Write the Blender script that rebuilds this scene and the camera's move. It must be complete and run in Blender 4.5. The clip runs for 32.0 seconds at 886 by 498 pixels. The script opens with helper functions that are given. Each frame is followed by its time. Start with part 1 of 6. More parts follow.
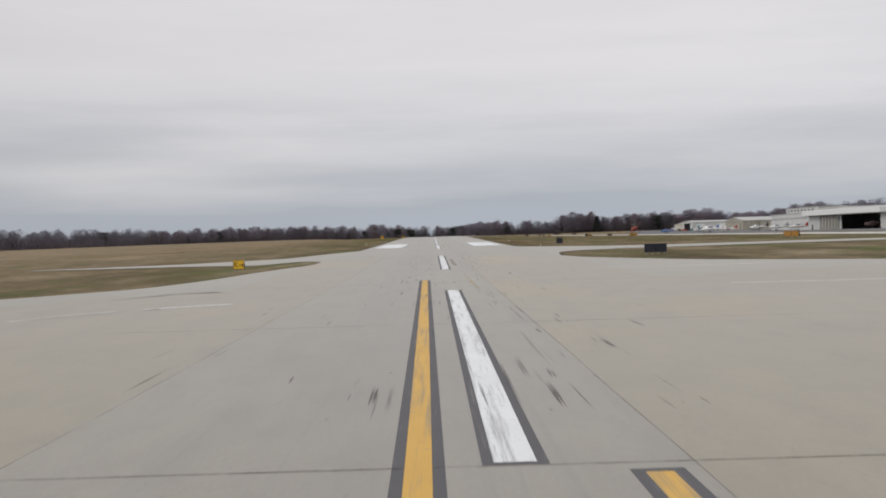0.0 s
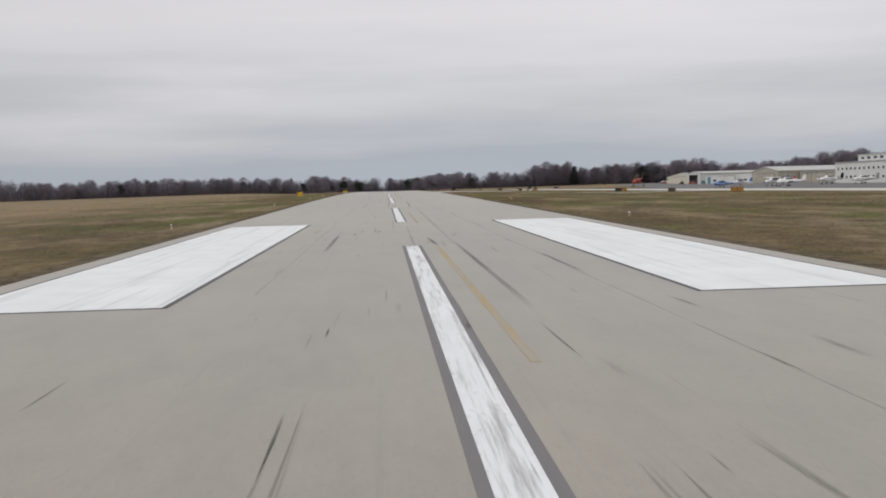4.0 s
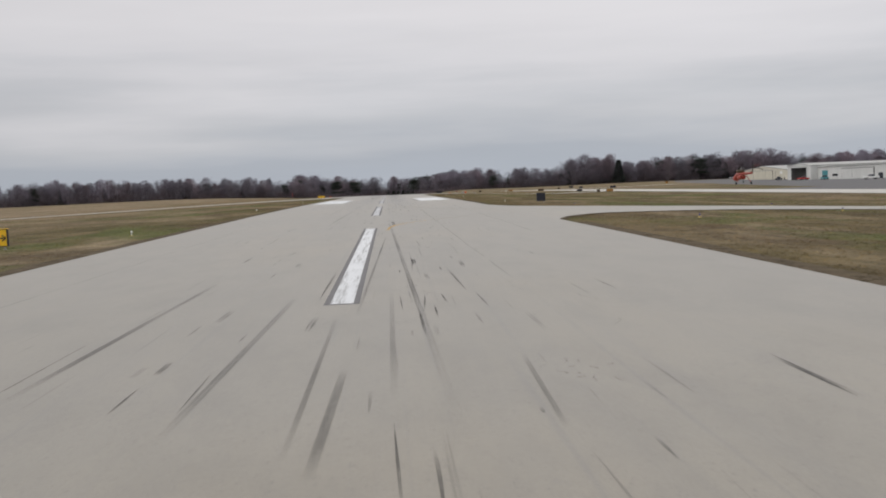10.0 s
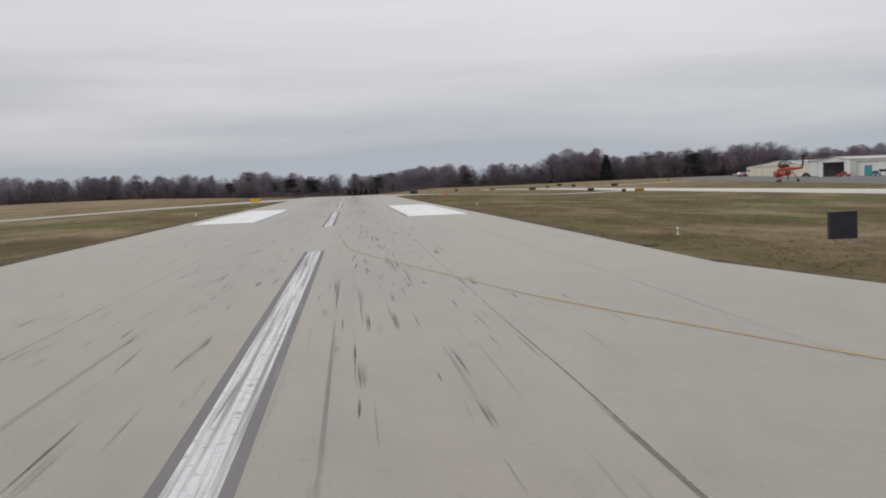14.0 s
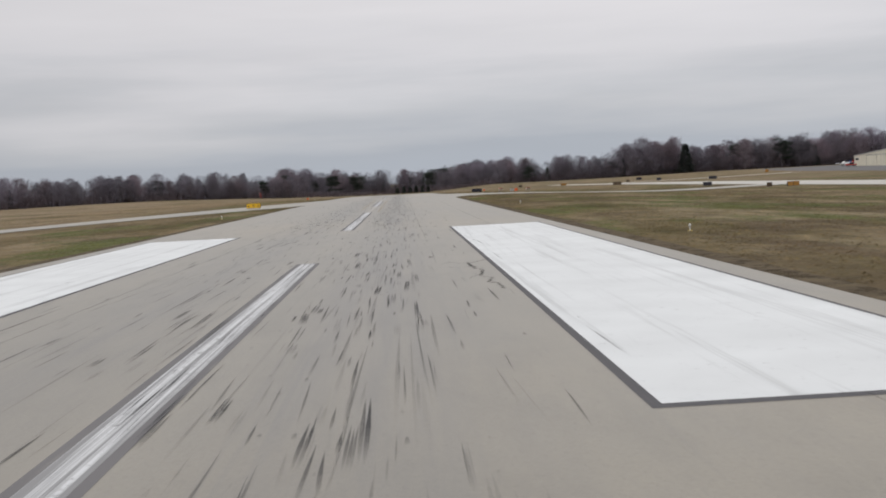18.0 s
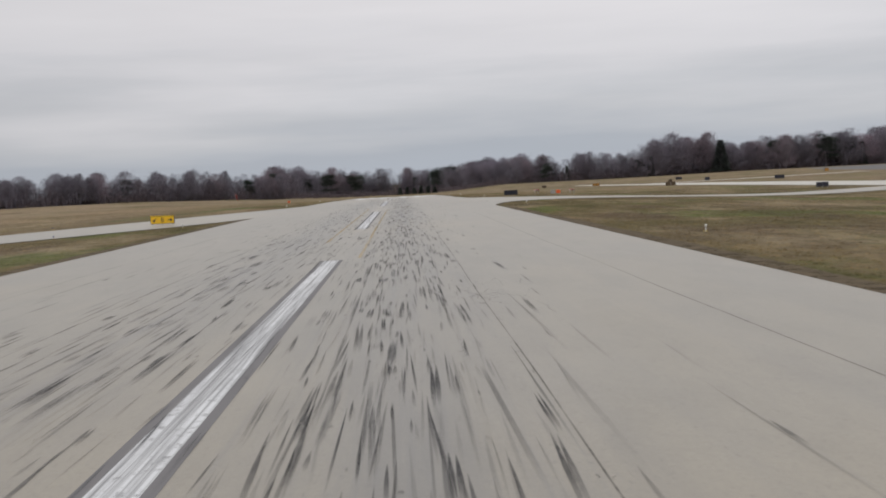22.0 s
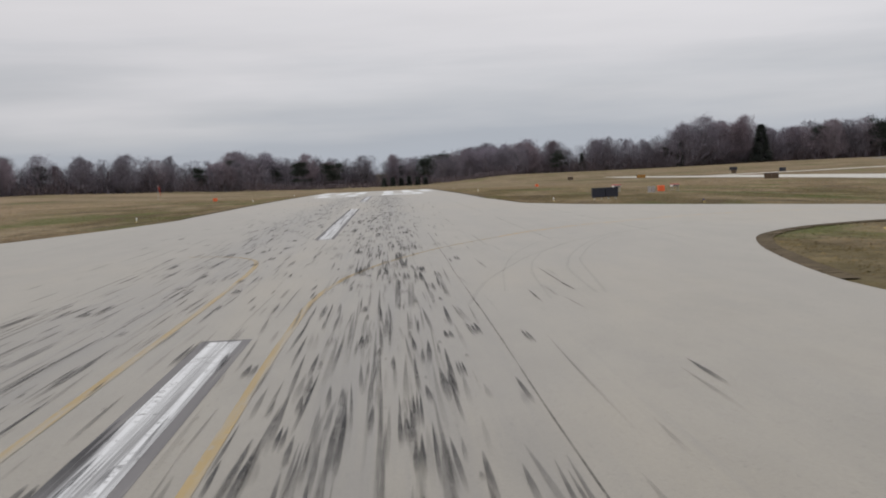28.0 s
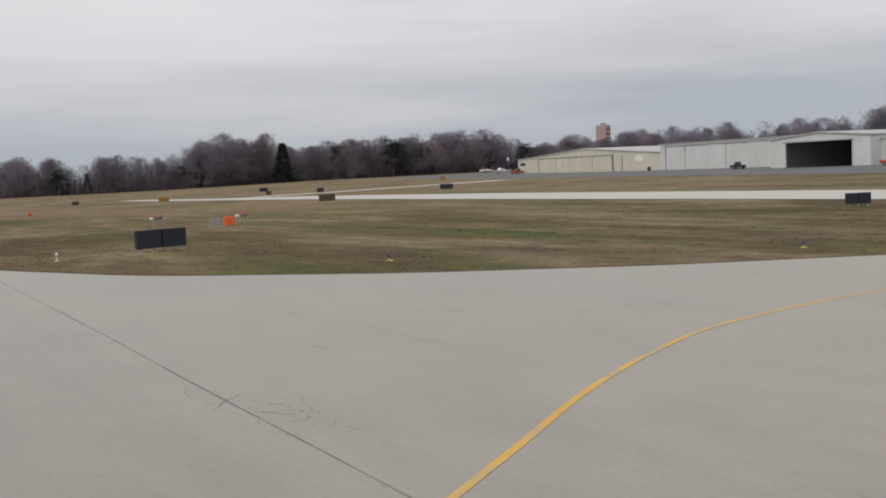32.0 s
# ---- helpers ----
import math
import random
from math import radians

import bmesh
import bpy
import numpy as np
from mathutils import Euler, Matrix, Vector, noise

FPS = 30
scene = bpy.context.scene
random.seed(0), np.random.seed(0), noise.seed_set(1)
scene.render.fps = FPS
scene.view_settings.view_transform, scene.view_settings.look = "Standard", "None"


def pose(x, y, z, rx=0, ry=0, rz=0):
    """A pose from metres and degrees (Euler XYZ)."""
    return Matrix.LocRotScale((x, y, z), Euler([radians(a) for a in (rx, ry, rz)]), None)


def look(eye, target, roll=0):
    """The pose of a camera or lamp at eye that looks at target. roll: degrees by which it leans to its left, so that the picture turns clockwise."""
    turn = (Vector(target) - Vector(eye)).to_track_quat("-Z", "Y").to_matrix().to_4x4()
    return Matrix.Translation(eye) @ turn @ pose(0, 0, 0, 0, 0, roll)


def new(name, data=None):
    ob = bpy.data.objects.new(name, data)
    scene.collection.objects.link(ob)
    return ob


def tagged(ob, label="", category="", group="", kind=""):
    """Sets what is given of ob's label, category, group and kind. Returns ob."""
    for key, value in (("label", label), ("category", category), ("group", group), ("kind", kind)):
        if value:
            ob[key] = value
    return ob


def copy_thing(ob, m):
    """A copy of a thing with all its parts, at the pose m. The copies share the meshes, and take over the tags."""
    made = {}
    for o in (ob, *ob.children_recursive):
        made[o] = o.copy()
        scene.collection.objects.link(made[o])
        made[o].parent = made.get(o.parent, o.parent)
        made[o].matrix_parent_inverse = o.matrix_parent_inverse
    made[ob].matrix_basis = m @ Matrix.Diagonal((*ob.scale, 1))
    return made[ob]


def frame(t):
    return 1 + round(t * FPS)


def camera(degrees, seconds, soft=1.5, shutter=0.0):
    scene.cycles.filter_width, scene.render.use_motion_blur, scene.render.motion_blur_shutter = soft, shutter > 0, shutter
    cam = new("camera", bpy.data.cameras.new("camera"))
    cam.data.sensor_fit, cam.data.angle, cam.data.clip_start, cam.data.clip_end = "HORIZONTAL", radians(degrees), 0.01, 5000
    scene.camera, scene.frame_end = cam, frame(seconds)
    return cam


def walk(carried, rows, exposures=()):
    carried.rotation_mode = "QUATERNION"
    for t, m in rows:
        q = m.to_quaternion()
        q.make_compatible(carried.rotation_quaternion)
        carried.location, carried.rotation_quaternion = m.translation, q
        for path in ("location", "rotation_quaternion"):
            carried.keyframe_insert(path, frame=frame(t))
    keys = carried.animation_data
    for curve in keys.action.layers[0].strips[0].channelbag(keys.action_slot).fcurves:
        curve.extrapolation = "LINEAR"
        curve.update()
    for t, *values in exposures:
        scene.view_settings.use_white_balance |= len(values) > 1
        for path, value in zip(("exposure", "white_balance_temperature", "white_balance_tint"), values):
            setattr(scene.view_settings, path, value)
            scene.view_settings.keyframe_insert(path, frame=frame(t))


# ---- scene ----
cam = camera(48.1, 32.0, soft=1.9, shutter=0.08)
PATH = [
    (0, (-0.90, 0.89, 1.27), (0.13, 100.87, 0.02), -1.58),
    (0.5, (-1.08, 20.02, 1.37), (2.09, 119.96, 0.25), -1.63),
    (1, (-1.34, 38.50, 1.46), (4.34, 138.33, -0.29), -1.51),
    (1.5, (-1.60, 57.63, 1.51), (5.75, 157.24, -3.27), -1.03),
    (2, (-1.62, 76.31, 1.57), (5.35, 175.91, -4.06), -1.19),
    (2.5, (-1.55, 94.56, 1.64), (4.68, 194.26, -2.85), -1.33),
    (4.5, (-0.82, 162.28, 2.17), (4.95, 261.91, -4.23), -1.53),
    (5, (-0.52, 177.93, 2.33), (6.22, 277.64, -1.33), -1.69),
    (5.5, (-0.28, 193.84, 2.40), (7.72, 293.47, -0.75), -1.68),
    (6, (-0.01, 209.29, 2.49), (7.37, 308.88, -2.81), -1.65),
    (6.5, (0.26, 223.74, 2.60), (6.06, 323.43, -2.69), -1.87),
    (7, (0.49, 237.49, 2.77), (5.47, 337.22, -2.65), -2.06),
    (7.5, (0.64, 250.92, 2.86), (5.54, 350.62, -3.11), -2.14),
    (8, (0.75, 263.86, 2.97), (6.21, 363.53, -3.11), -2.10),
    (8.5, (0.82, 276.47, 3.03), (6.63, 376.10, -3.43), -2.15),
    (9, (0.90, 288.73, 3.11), (6.96, 388.38, -2.65), -1.81),
    (9.5, (1.01, 300.18, 3.18), (6.82, 399.81, -3.13), -2.15),
    (10, (1.13, 311.02, 3.29), (6.37, 410.69, -2.91), -2.15),
    (10.5, (1.24, 321.71, 3.37), (5.72, 421.42, -2.74), -2.32),
    (11, (1.29, 332.13, 3.46), (4.95, 431.89, -2.47), -2.42),
    (11.5, (1.21, 342.46, 3.51), (4.46, 442.22, -2.67), -2.41),
    (12, (1.09, 352.50, 3.55), (4.98, 452.26, -2.17), -2.32),
    (12.5, (0.99, 362.36, 3.58), (6.20, 462.04, -2.47), -2.09),
    (13, (1.04, 371.99, 3.62), (8.52, 471.54, -2.13), -2.19),
    (13.5, (1.23, 381.61, 3.70), (10.32, 480.98, -2.86), -2.19),
    (15.5, (2.46, 416.56, 3.84), (10.73, 516.00, -2.78), -2.71),
    (16, (2.78, 424.70, 3.86), (10.72, 524.13, -3.25), -3.05),
    (16.5, (3.01, 433.31, 3.85), (10.73, 532.78, -2.98), -3.09),
    (17, (3.16, 441.89, 3.83), (10.04, 541.44, -2.66), -2.97),
    (17.5, (3.24, 450.08, 3.84), (8.82, 549.69, -3.02), -3.19),
    (18, (3.27, 457.94, 3.84), (7.12, 557.64, -2.92), -2.98),
    (18.5, (3.25, 465.74, 3.86), (5.73, 565.45, -3.42), -3.14),
    (19, (3.17, 473.46, 3.86), (5.63, 573.18, -3.28), -3.10),
    (19.5, (3.01, 481.02, 3.90), (6.24, 580.72, -3.18), -2.85),
    (20, (2.87, 488.52, 3.89), (6.69, 588.20, -3.14), -2.86),
    (20.5, (2.81, 496.05, 3.87), (6.61, 595.71, -3.46), -2.96),
    (21, (2.76, 503.50, 3.85), (6.53, 603.19, -3.07), -2.94),
    (21.5, (2.71, 510.54, 3.87), (6.35, 610.21, -3.36), -2.89),
    (22, (2.64, 517.49, 3.85), (6.32, 617.20, -2.91), -2.85),
    (22.5, (2.55, 524.59, 3.86), (6.27, 624.27, -3.17), -2.90),
    (23, (2.46, 531.68, 3.87), (6.92, 631.37, -2.59), -2.74),
    (23.5, (2.33, 538.75, 3.84), (7.06, 638.40, -3.05), -2.37),
    (24, (2.23, 545.82, 3.80), (6.97, 645.50, -2.65), -2.56),
    (24.5, (2.21, 552.76, 3.86), (7.27, 652.40, -2.97), -2.54),
    (25, (2.26, 559.52, 3.91), (7.84, 659.14, -2.88), -2.59),
    (25.5, (2.33, 565.73, 3.89), (8.76, 665.32, -2.53), -2.36),
    (27.5, (2.63, 591.79, 3.82), (8.13, 691.40, -3.18), -2.48),
    (28, (2.68, 597.60, 3.81), (7.85, 697.16, -4.01), -2.50),
    (28.5, (2.73, 603.01, 3.83), (8.16, 702.58, -3.62), -2.78),
    (29, (2.86, 608.07, 3.85), (10.59, 707.51, -3.29), -2.76),
    (29.5, (3.20, 613.12, 3.85), (15.96, 712.04, -3.49), -2.52),
    (30, (3.75, 618.43, 3.82), (22.80, 716.32, -3.61), -2.48),
    (30.5, (4.67, 623.11, 3.83), (30.47, 719.42, -3.81), -2.55),
    (31, (5.85, 627.62, 3.83), (39.13, 721.59, -4.06), -2.69),
    (31.5, (7.24, 631.63, 3.84), (49.04, 722.13, -4.05), -2.71),
    (32, (8.84, 634.48, 3.82), (59.80, 720.16, -4.12), -2.74),
]
walk(cam, [(t, look(eye, target, roll)) for t, eye, target, roll in PATH])

# ---- sky and light: a bright overcast winter day ----
world = bpy.data.worlds.new("overcast_sky")
scene.world = world
world.use_nodes = True
wn, wl = world.node_tree.nodes, world.node_tree.links
wn.clear()
w_out = wn.new("ShaderNodeOutputWorld")
w_co = wn.new("ShaderNodeTexCoord")
w_sky = wn.new("ShaderNodeTexSky")
w_sky.sky_type, w_sky.sun_disc = "NISHITA", False
w_sky.sun_elevation, w_sky.sun_rotation = radians(38), radians(252)
w_bg1 = wn.new("ShaderNodeBackground")
w_bg1.inputs["Strength"].default_value = 0.05
wl.new(w_sky.outputs[0], w_bg1.inputs["Color"])
w_sep = wn.new("ShaderNodeSeparateXYZ")
wl.new(w_co.outputs["Generated"], w_sep.inputs[0])
# the cloud deck: flat layers, so the noise is squeezed by height
w_map = wn.new("ShaderNodeMapping")
w_map.inputs["Scale"].default_value = (0.9, 0.9, 7.5)
w_map.inputs["Rotation"].default_value = (0, radians(2.0), 0)
wl.new(w_co.outputs["Generated"], w_map.inputs[0])
w_noise = wn.new("ShaderNodeTexNoise")
w_noise.inputs["Scale"].default_value, w_noise.inputs["Detail"].default_value, w_noise.inputs["Roughness"].default_value = 2.1, 5, 0.5
wl.new(w_map.outputs[0], w_noise.inputs["Vector"])
w_ramp = wn.new("ShaderNodeValToRGB")
el = w_ramp.color_ramp.elements
el[0].position, el[0].color = 0.0, (0.45, 0.485, 0.545, 1)
el[1].position, el[1].color = 1.0, (1.3, 1.28, 1.27, 1)
for pos, col in ((0.035, (0.455, 0.485, 0.54, 1)), (0.075, (0.575, 0.585, 0.618, 1)), (0.12, (0.72, 0.71, 0.737, 1)), (0.18, (0.79, 0.772, 0.795, 1)), (0.30, (0.79, 0.772, 0.795, 1)), (0.5, (0.98, 0.965, 0.97, 1))):
    e_ = el.new(pos)
    e_.color = col
w_add = wn.new("ShaderNodeMath")
w_add.operation = "MULTIPLY_ADD"
w_sub = wn.new("ShaderNodeMath")
w_sub.operation = "SUBTRACT"
w_sub.inputs[1].default_value = 0.5
wl.new(w_noise.outputs["Fac"], w_sub.inputs[0])
wl.new(w_sub.outputs[0], w_add.inputs[0])
w_add.inputs[1].default_value = 0.20
wl.new(w_sep.outputs["Z"], w_add.inputs[2])
wl.new(w_add.outputs[0], w_ramp.inputs[0])
w_bg2 = wn.new("ShaderNodeBackground")
w_side = wn.new("ShaderNodeMapRange")
# the veiled sun stands in the west, where the deck is brighter
w_side.inputs[1].default_value, w_side.inputs[2].default_value, w_side.inputs[3].default_value, w_side.inputs[4].default_value = -1.0, -0.42, 1.5, 0.97
wl.new(w_sep.outputs["X"], w_side.inputs[0])
w_side2 = wn.new("ShaderNodeMapRange")
w_side2.inputs[1].default_value, w_side2.inputs[2].default_value, w_side2.inputs[3].default_value, w_side2.inputs[4].default_value = -0.38, -0.04, 0.91, 1.0
wl.new(w_sep.outputs["X"], w_side2.inputs[0])
w_times = wn.new("ShaderNodeMath")
w_times.operation = "MULTIPLY"
wl.new(w_side.outputs[0], w_times.inputs[0])
wl.new(w_side2.outputs[0], w_times.inputs[1])
# long soft streaks in the deck
w_map2 = wn.new("ShaderNodeMapping")
w_map2.inputs["Scale"].default_value = (1.0, 1.0, 8.0)
w_map2.inputs["Rotation"].default_value = (0, radians(-2.5), 0)
wl.new(w_co.outputs["Generated"], w_map2.inputs[0])
w_streak = wn.new("ShaderNodeTexNoise")
w_streak.inputs["Scale"].default_value, w_streak.inputs["Detail"].default_value, w_streak.inputs["Roughness"].default_value = 2.4, 4, 0.55
wl.new(w_map2.outputs[0], w_streak.inputs["Vector"])
w_amount = wn.new("ShaderNodeMapRange")
w_amount.inputs[1].default_value, w_amount.inputs[2].default_value, w_amount.inputs[3].default_value, w_amount.inputs[4].default_value = 0.3, 0.7, 0.965, 1.045
wl.new(w_streak.outputs["Fac"], w_amount.inputs[0])
w_both = wn.new("ShaderNodeMath")
w_both.operation = "MULTIPLY"
wl.new(w_times.outputs[0], w_both.inputs[0])
wl.new(w_amount.outputs[0], w_both.inputs[1])
wl.new(w_both.outputs[0], w_bg2.inputs["Strength"])
wl.new(w_ramp.outputs[0], w_bg2.inputs["Color"])
w_mix = wn.new("ShaderNodeMixShader")
w_mix.inputs[0].default_value = 0.94
wl.new(w_bg1.outputs[0], w_mix.inputs[1])
wl.new(w_bg2.outputs[0], w_mix.inputs[2])
wl.new(w_mix.outputs[0], w_out.inputs["Surface"])
sun = new("sun", bpy.data.lights.new("sun", "SUN"))
sun.data.energy, sun.data.angle, sun.data.color = 0.6, radians(25), (1.0, 0.96, 0.9)
sun.matrix_world = pose(0, 0, 200, 52, 0, -72)


# ---- materials ----
def material(name, rough=0.8, metal=0.0, spec=0.3):
    m = bpy.data.materials.new(name)
    m.use_nodes = True
    b = m.node_tree.nodes["Principled BSDF"]
    b.inputs["Roughness"].default_value, b.inputs["Metallic"].default_value = rough, metal
    b.inputs["Specular IOR Level"].default_value = spec
    return m, m.node_tree.nodes, m.node_tree.links, b


def noise_node(n, l, scale, detail=4, rough=0.6, stretch=(1, 1, 1), source="Object", vec=None):
    if vec is None:
        vec = n.new("ShaderNodeTexCoord").outputs[source]
    mp = n.new("ShaderNodeMapping")
    mp.inputs["Scale"].default_value = stretch
    l.new(vec, mp.inputs[0])
    t = n.new("ShaderNodeTexNoise")
    t.inputs["Scale"].default_value, t.inputs["Detail"].default_value, t.inputs["Roughness"].default_value = scale, detail, rough
    l.new(mp.outputs[0], t.inputs["Vector"])
    return t.outputs["Fac"]


def ramp_node(n, l, fac, *stops):
    r = n.new("ShaderNodeValToRGB")
    e = r.color_ramp.elements
    e[0].position, e[0].color = stops[0][0], (*stops[0][1], 1)
    e[1].position, e[1].color = stops[-1][0], (*stops[-1][1], 1)
    for pos, c in stops[1:-1]:
        e.new(pos).color = (*c, 1)
    l.new(fac, r.inputs[0])
    return r.outputs[0]


def mix_node(n, l, fac, a, b, mode="MIX"):
    x = n.new("ShaderNodeMix")
    x.data_type, x.blend_type = "RGBA", mode
    for sock, v in ((x.inputs[0], fac), (x.inputs[6], a), (x.inputs[7], b)):
        if isinstance(v, (int, float)):
            sock.default_value = v
        elif isinstance(v, tuple):
            sock.default_value = (*v, 1)
        else:
            l.new(v, sock)
    return x.outputs[2]


def calc(n, l, op, a, b=0.0, c=0.0):
    x = n.new("ShaderNodeMath")
    x.operation = op
    for sock, v in zip(x.inputs, (a, b, c)):
        if isinstance(v, (int, float)):
            sock.default_value = v
        else:
            l.new(v, sock)
    return x.outputs[0]


def bump_node(n, l, b, height, strength, dist=0.02):
    x = n.new("ShaderNodeBump")
    x.inputs["Strength"].default_value, x.inputs["Distance"].default_value = strength, dist
    l.new(height, x.inputs["Height"])
    l.new(x.outputs[0], b.inputs["Normal"])


def band(n, l, v, lo, hi, soft):
    """1 between lo and hi, 0 outside."""
    a = n.new("ShaderNodeMapRange")
    a.inputs[1].default_value, a.inputs[2].default_value = lo - soft, lo + soft
    l.new(v, a.inputs[0])
    b = n.new("ShaderNodeMapRange")
    b.inputs[1].default_value, b.inputs[2].default_value = hi + soft, hi - soft
    l.new(v, b.inputs[0])
    return calc(n, l, "MULTIPLY", a.outputs[0], b.outputs[0])


def concrete(name, tone, tan=0.0, rubber=False, rough=0.37, spec=0.75):
    m, n, l, b = material(name, rough, 0, spec)
    big = noise_node(n, l, 0.06, 5, 0.6, (1, 0.5, 1))
    mid = noise_node(n, l, 0.9, 6, 0.7, (1, 0.35, 1))
    fine = noise_node(n, l, 22, 3, 0.8)
    c = ramp_node(n, l, big, (0.3, tuple(v * 0.93 for v in tone)), (0.5, tone), (0.72, tuple(v * k for v, k in zip(tone, (1.07 + tan, 1.05 + tan * 0.4, 1.0 - tan * 0.4)))))
    c = mix_node(n, l, 0.55, c, ramp_node(n, l, mid, (0.3, (0.72, 0.72, 0.72)), (0.55, (1, 1, 1)), (0.75, (1.10, 1.09, 1.07))), "MULTIPLY")
    c = mix_node(n, l, 0.8, c, ramp_node(n, l, fine, (0.25, (0.8, 0.8, 0.8)), (0.5, (1, 1, 1)), (0.75, (1.12, 1.11, 1.1))), "MULTIPLY")
    # stains and small patches
    spot = noise_node(n, l, 3.2, 4, 0.75, (1, 0.6, 1))
    c = mix_node(n, l, calc(n, l, "MULTIPLY", ramp_node(n, l, spot, (0.63, (0, 0, 0)), (0.78, (1, 1, 1))), 0.28), c, (0.13, 0.125, 0.12))
    # aggregate showing through, small pits and pale specks
    pit = noise_node(n, l, 13, 3, 0.85, (1, 0.55, 1))
    c = mix_node(n, l, 0.75, c, ramp_node(n, l, pit, (0.28, (0.62, 0.62, 0.63)), (0.42, (1, 1, 1)), (0.6, (1, 1, 1)), (0.74, (1.16, 1.15, 1.13))), "MULTIPLY")
    if rubber:
        sep = n.new("ShaderNodeSeparateXYZ")
        l.new(n.new("ShaderNodeTexCoord").outputs["Object"], sep.inputs[0])
        lane = calc(n, l, "ADD", band(n, l, sep.outputs[0], -3.6, -1.2, 1.1), band(n, l, sep.outputs[0], 1.3, 3.9, 1.1))
        where = calc(n, l, "ADD", calc(n, l, "MULTIPLY", band(n, l, sep.outputs[1], 440, 735, 45), 1.0), calc(n, l, "MULTIPLY", band(n, l, sep.outputs[1], 15, 150, 40), 0.45))
        where = calc(n, l, "ADD", where, 0.12)
        streak = ramp_node(n, l, noise_node(n, l, 1.0, 5, 0.7, (2.6, 0.09, 1)), (0.38, (0, 0, 0)), (0.75, (1, 1, 1)))
        f = calc(n, l, "MULTIPLY", calc(n, l, "MULTIPLY", lane, where), calc(n, l, "MULTIPLY_ADD", streak, 0.46, 0.12))
        c = mix_node(n, l, f, c, (0.10, 0.10, 0.105))
        s2 = ramp_node(n, l, noise_node(n, l, 1.0, 3, 0.6, (5.5, 0.05, 1)), (0.60, (0, 0, 0)), (0.72, (1, 1, 1)))
        c = mix_node(n, l, calc(n, l, "MULTIPLY", s2, calc(n, l, "MULTIPLY", band(n, l, sep.outputs[0], -8, 8, 3), 0.26)), c, (0.12, 0.12, 0.12))
        s3 = ramp_node(n, l, noise_node(n, l, 1.0, 4, 0.6, (1.4, 0.025, 1)), (0.45, (0, 0, 0)), (0.7, (1, 1, 1)))
        c = mix_node(n, l, calc(n, l, "MULTIPLY", s3, 0.16), c, (0.15, 0.145, 0.14))
    l.new(c, b.inputs["Base Color"])
    bump_node(n, l, b, calc(n, l, "ADD", fine, calc(n, l, "MULTIPLY", mid, 0.6)), 0.25, 0.01)
    return m


def paint(name, tone, under, wear=0.5, rough=0.6, grain=(7.0, 0.25, 1)):
    m, n, l, b = material(name, rough, 0, 0.3)
    st = noise_node(n, l, 1.0, 5, 0.7, grain)
    sp = noise_node(n, l, 5.0, 5, 0.75)
    t = noise_node(n, l, 0.6, 3, 0.5)
    c = mix_node(n, l, 0.6, tone, ramp_node(n, l, t, (0.3, tuple(v * 0.88 for v in tone)), (0.7, tuple(min(v * 1.05, 0.95) for v in tone))))
    f = calc(n, l, "MAXIMUM", ramp_node(n, l, st, (0.70 - 0.24 * wear, (0, 0, 0)), (0.86 - 0.24 * wear, (1, 1, 1))), ramp_node(n, l, sp, (0.72 - 0.16 * wear, (0, 0, 0)), (0.84 - 0.16 * wear, (1, 1, 1))))
    c = mix_node(n, l, calc(n, l, "MULTIPLY", f, 0.35 + 0.5 * wear), c, under)
    l.new(c, b.inputs["Base Color"])
    bump_node(n, l, b, sp, 0.2, 0.01)
    return m


def plain(name, tone, rough=0.6, metal=0.0, var=0.15, scale=3.0, spec=0.4):
    m, n, l, b = material(name, rough, metal, spec)
    t = noise_node(n, l, scale, 5, 0.65)
    l.new(ramp_node(n, l, t, (0.3, tuple(v * (1 - var) for v in tone)), (0.7, tuple(v * (1 + var * 0.6) for v in tone))), b.inputs["Base Color"])
    return m


def ribbed(name, tone, pitch, dirt=0.25):
    """Ribbed sheet cladding with rain streaks."""
    m, n, l, b = material(name, 0.55, 0, 0.35)
    st = noise_node(n, l, 1.0, 4, 0.7, (0.5, 0.5, 0.12))
    lo = noise_node(n, l, 0.12, 3, 0.6)
    c = ramp_node(n, l, st, (0.3, tuple(v * (1 - dirt) for v in tone)), (0.65, tone))
    c = mix_node(n, l, 0.5, c, ramp_node(n, l, lo, (0.3, (0.86, 0.86, 0.84)), (0.7, (1, 1, 1))), "MULTIPLY")
    l.new(c, b.inputs["Base Color"])
    wv = n.new("ShaderNodeTexWave")
    wv.bands_direction = "X"
    wv.inputs["Scale"].default_value = 0.314 / pitch * 0.5
    l.new(n.new("ShaderNodeTexCoord").outputs["Object"], wv.inputs["Vector"])
    bump_node(n, l, b, wv.outputs["Fac"], 0.18, 0.03)
    return m


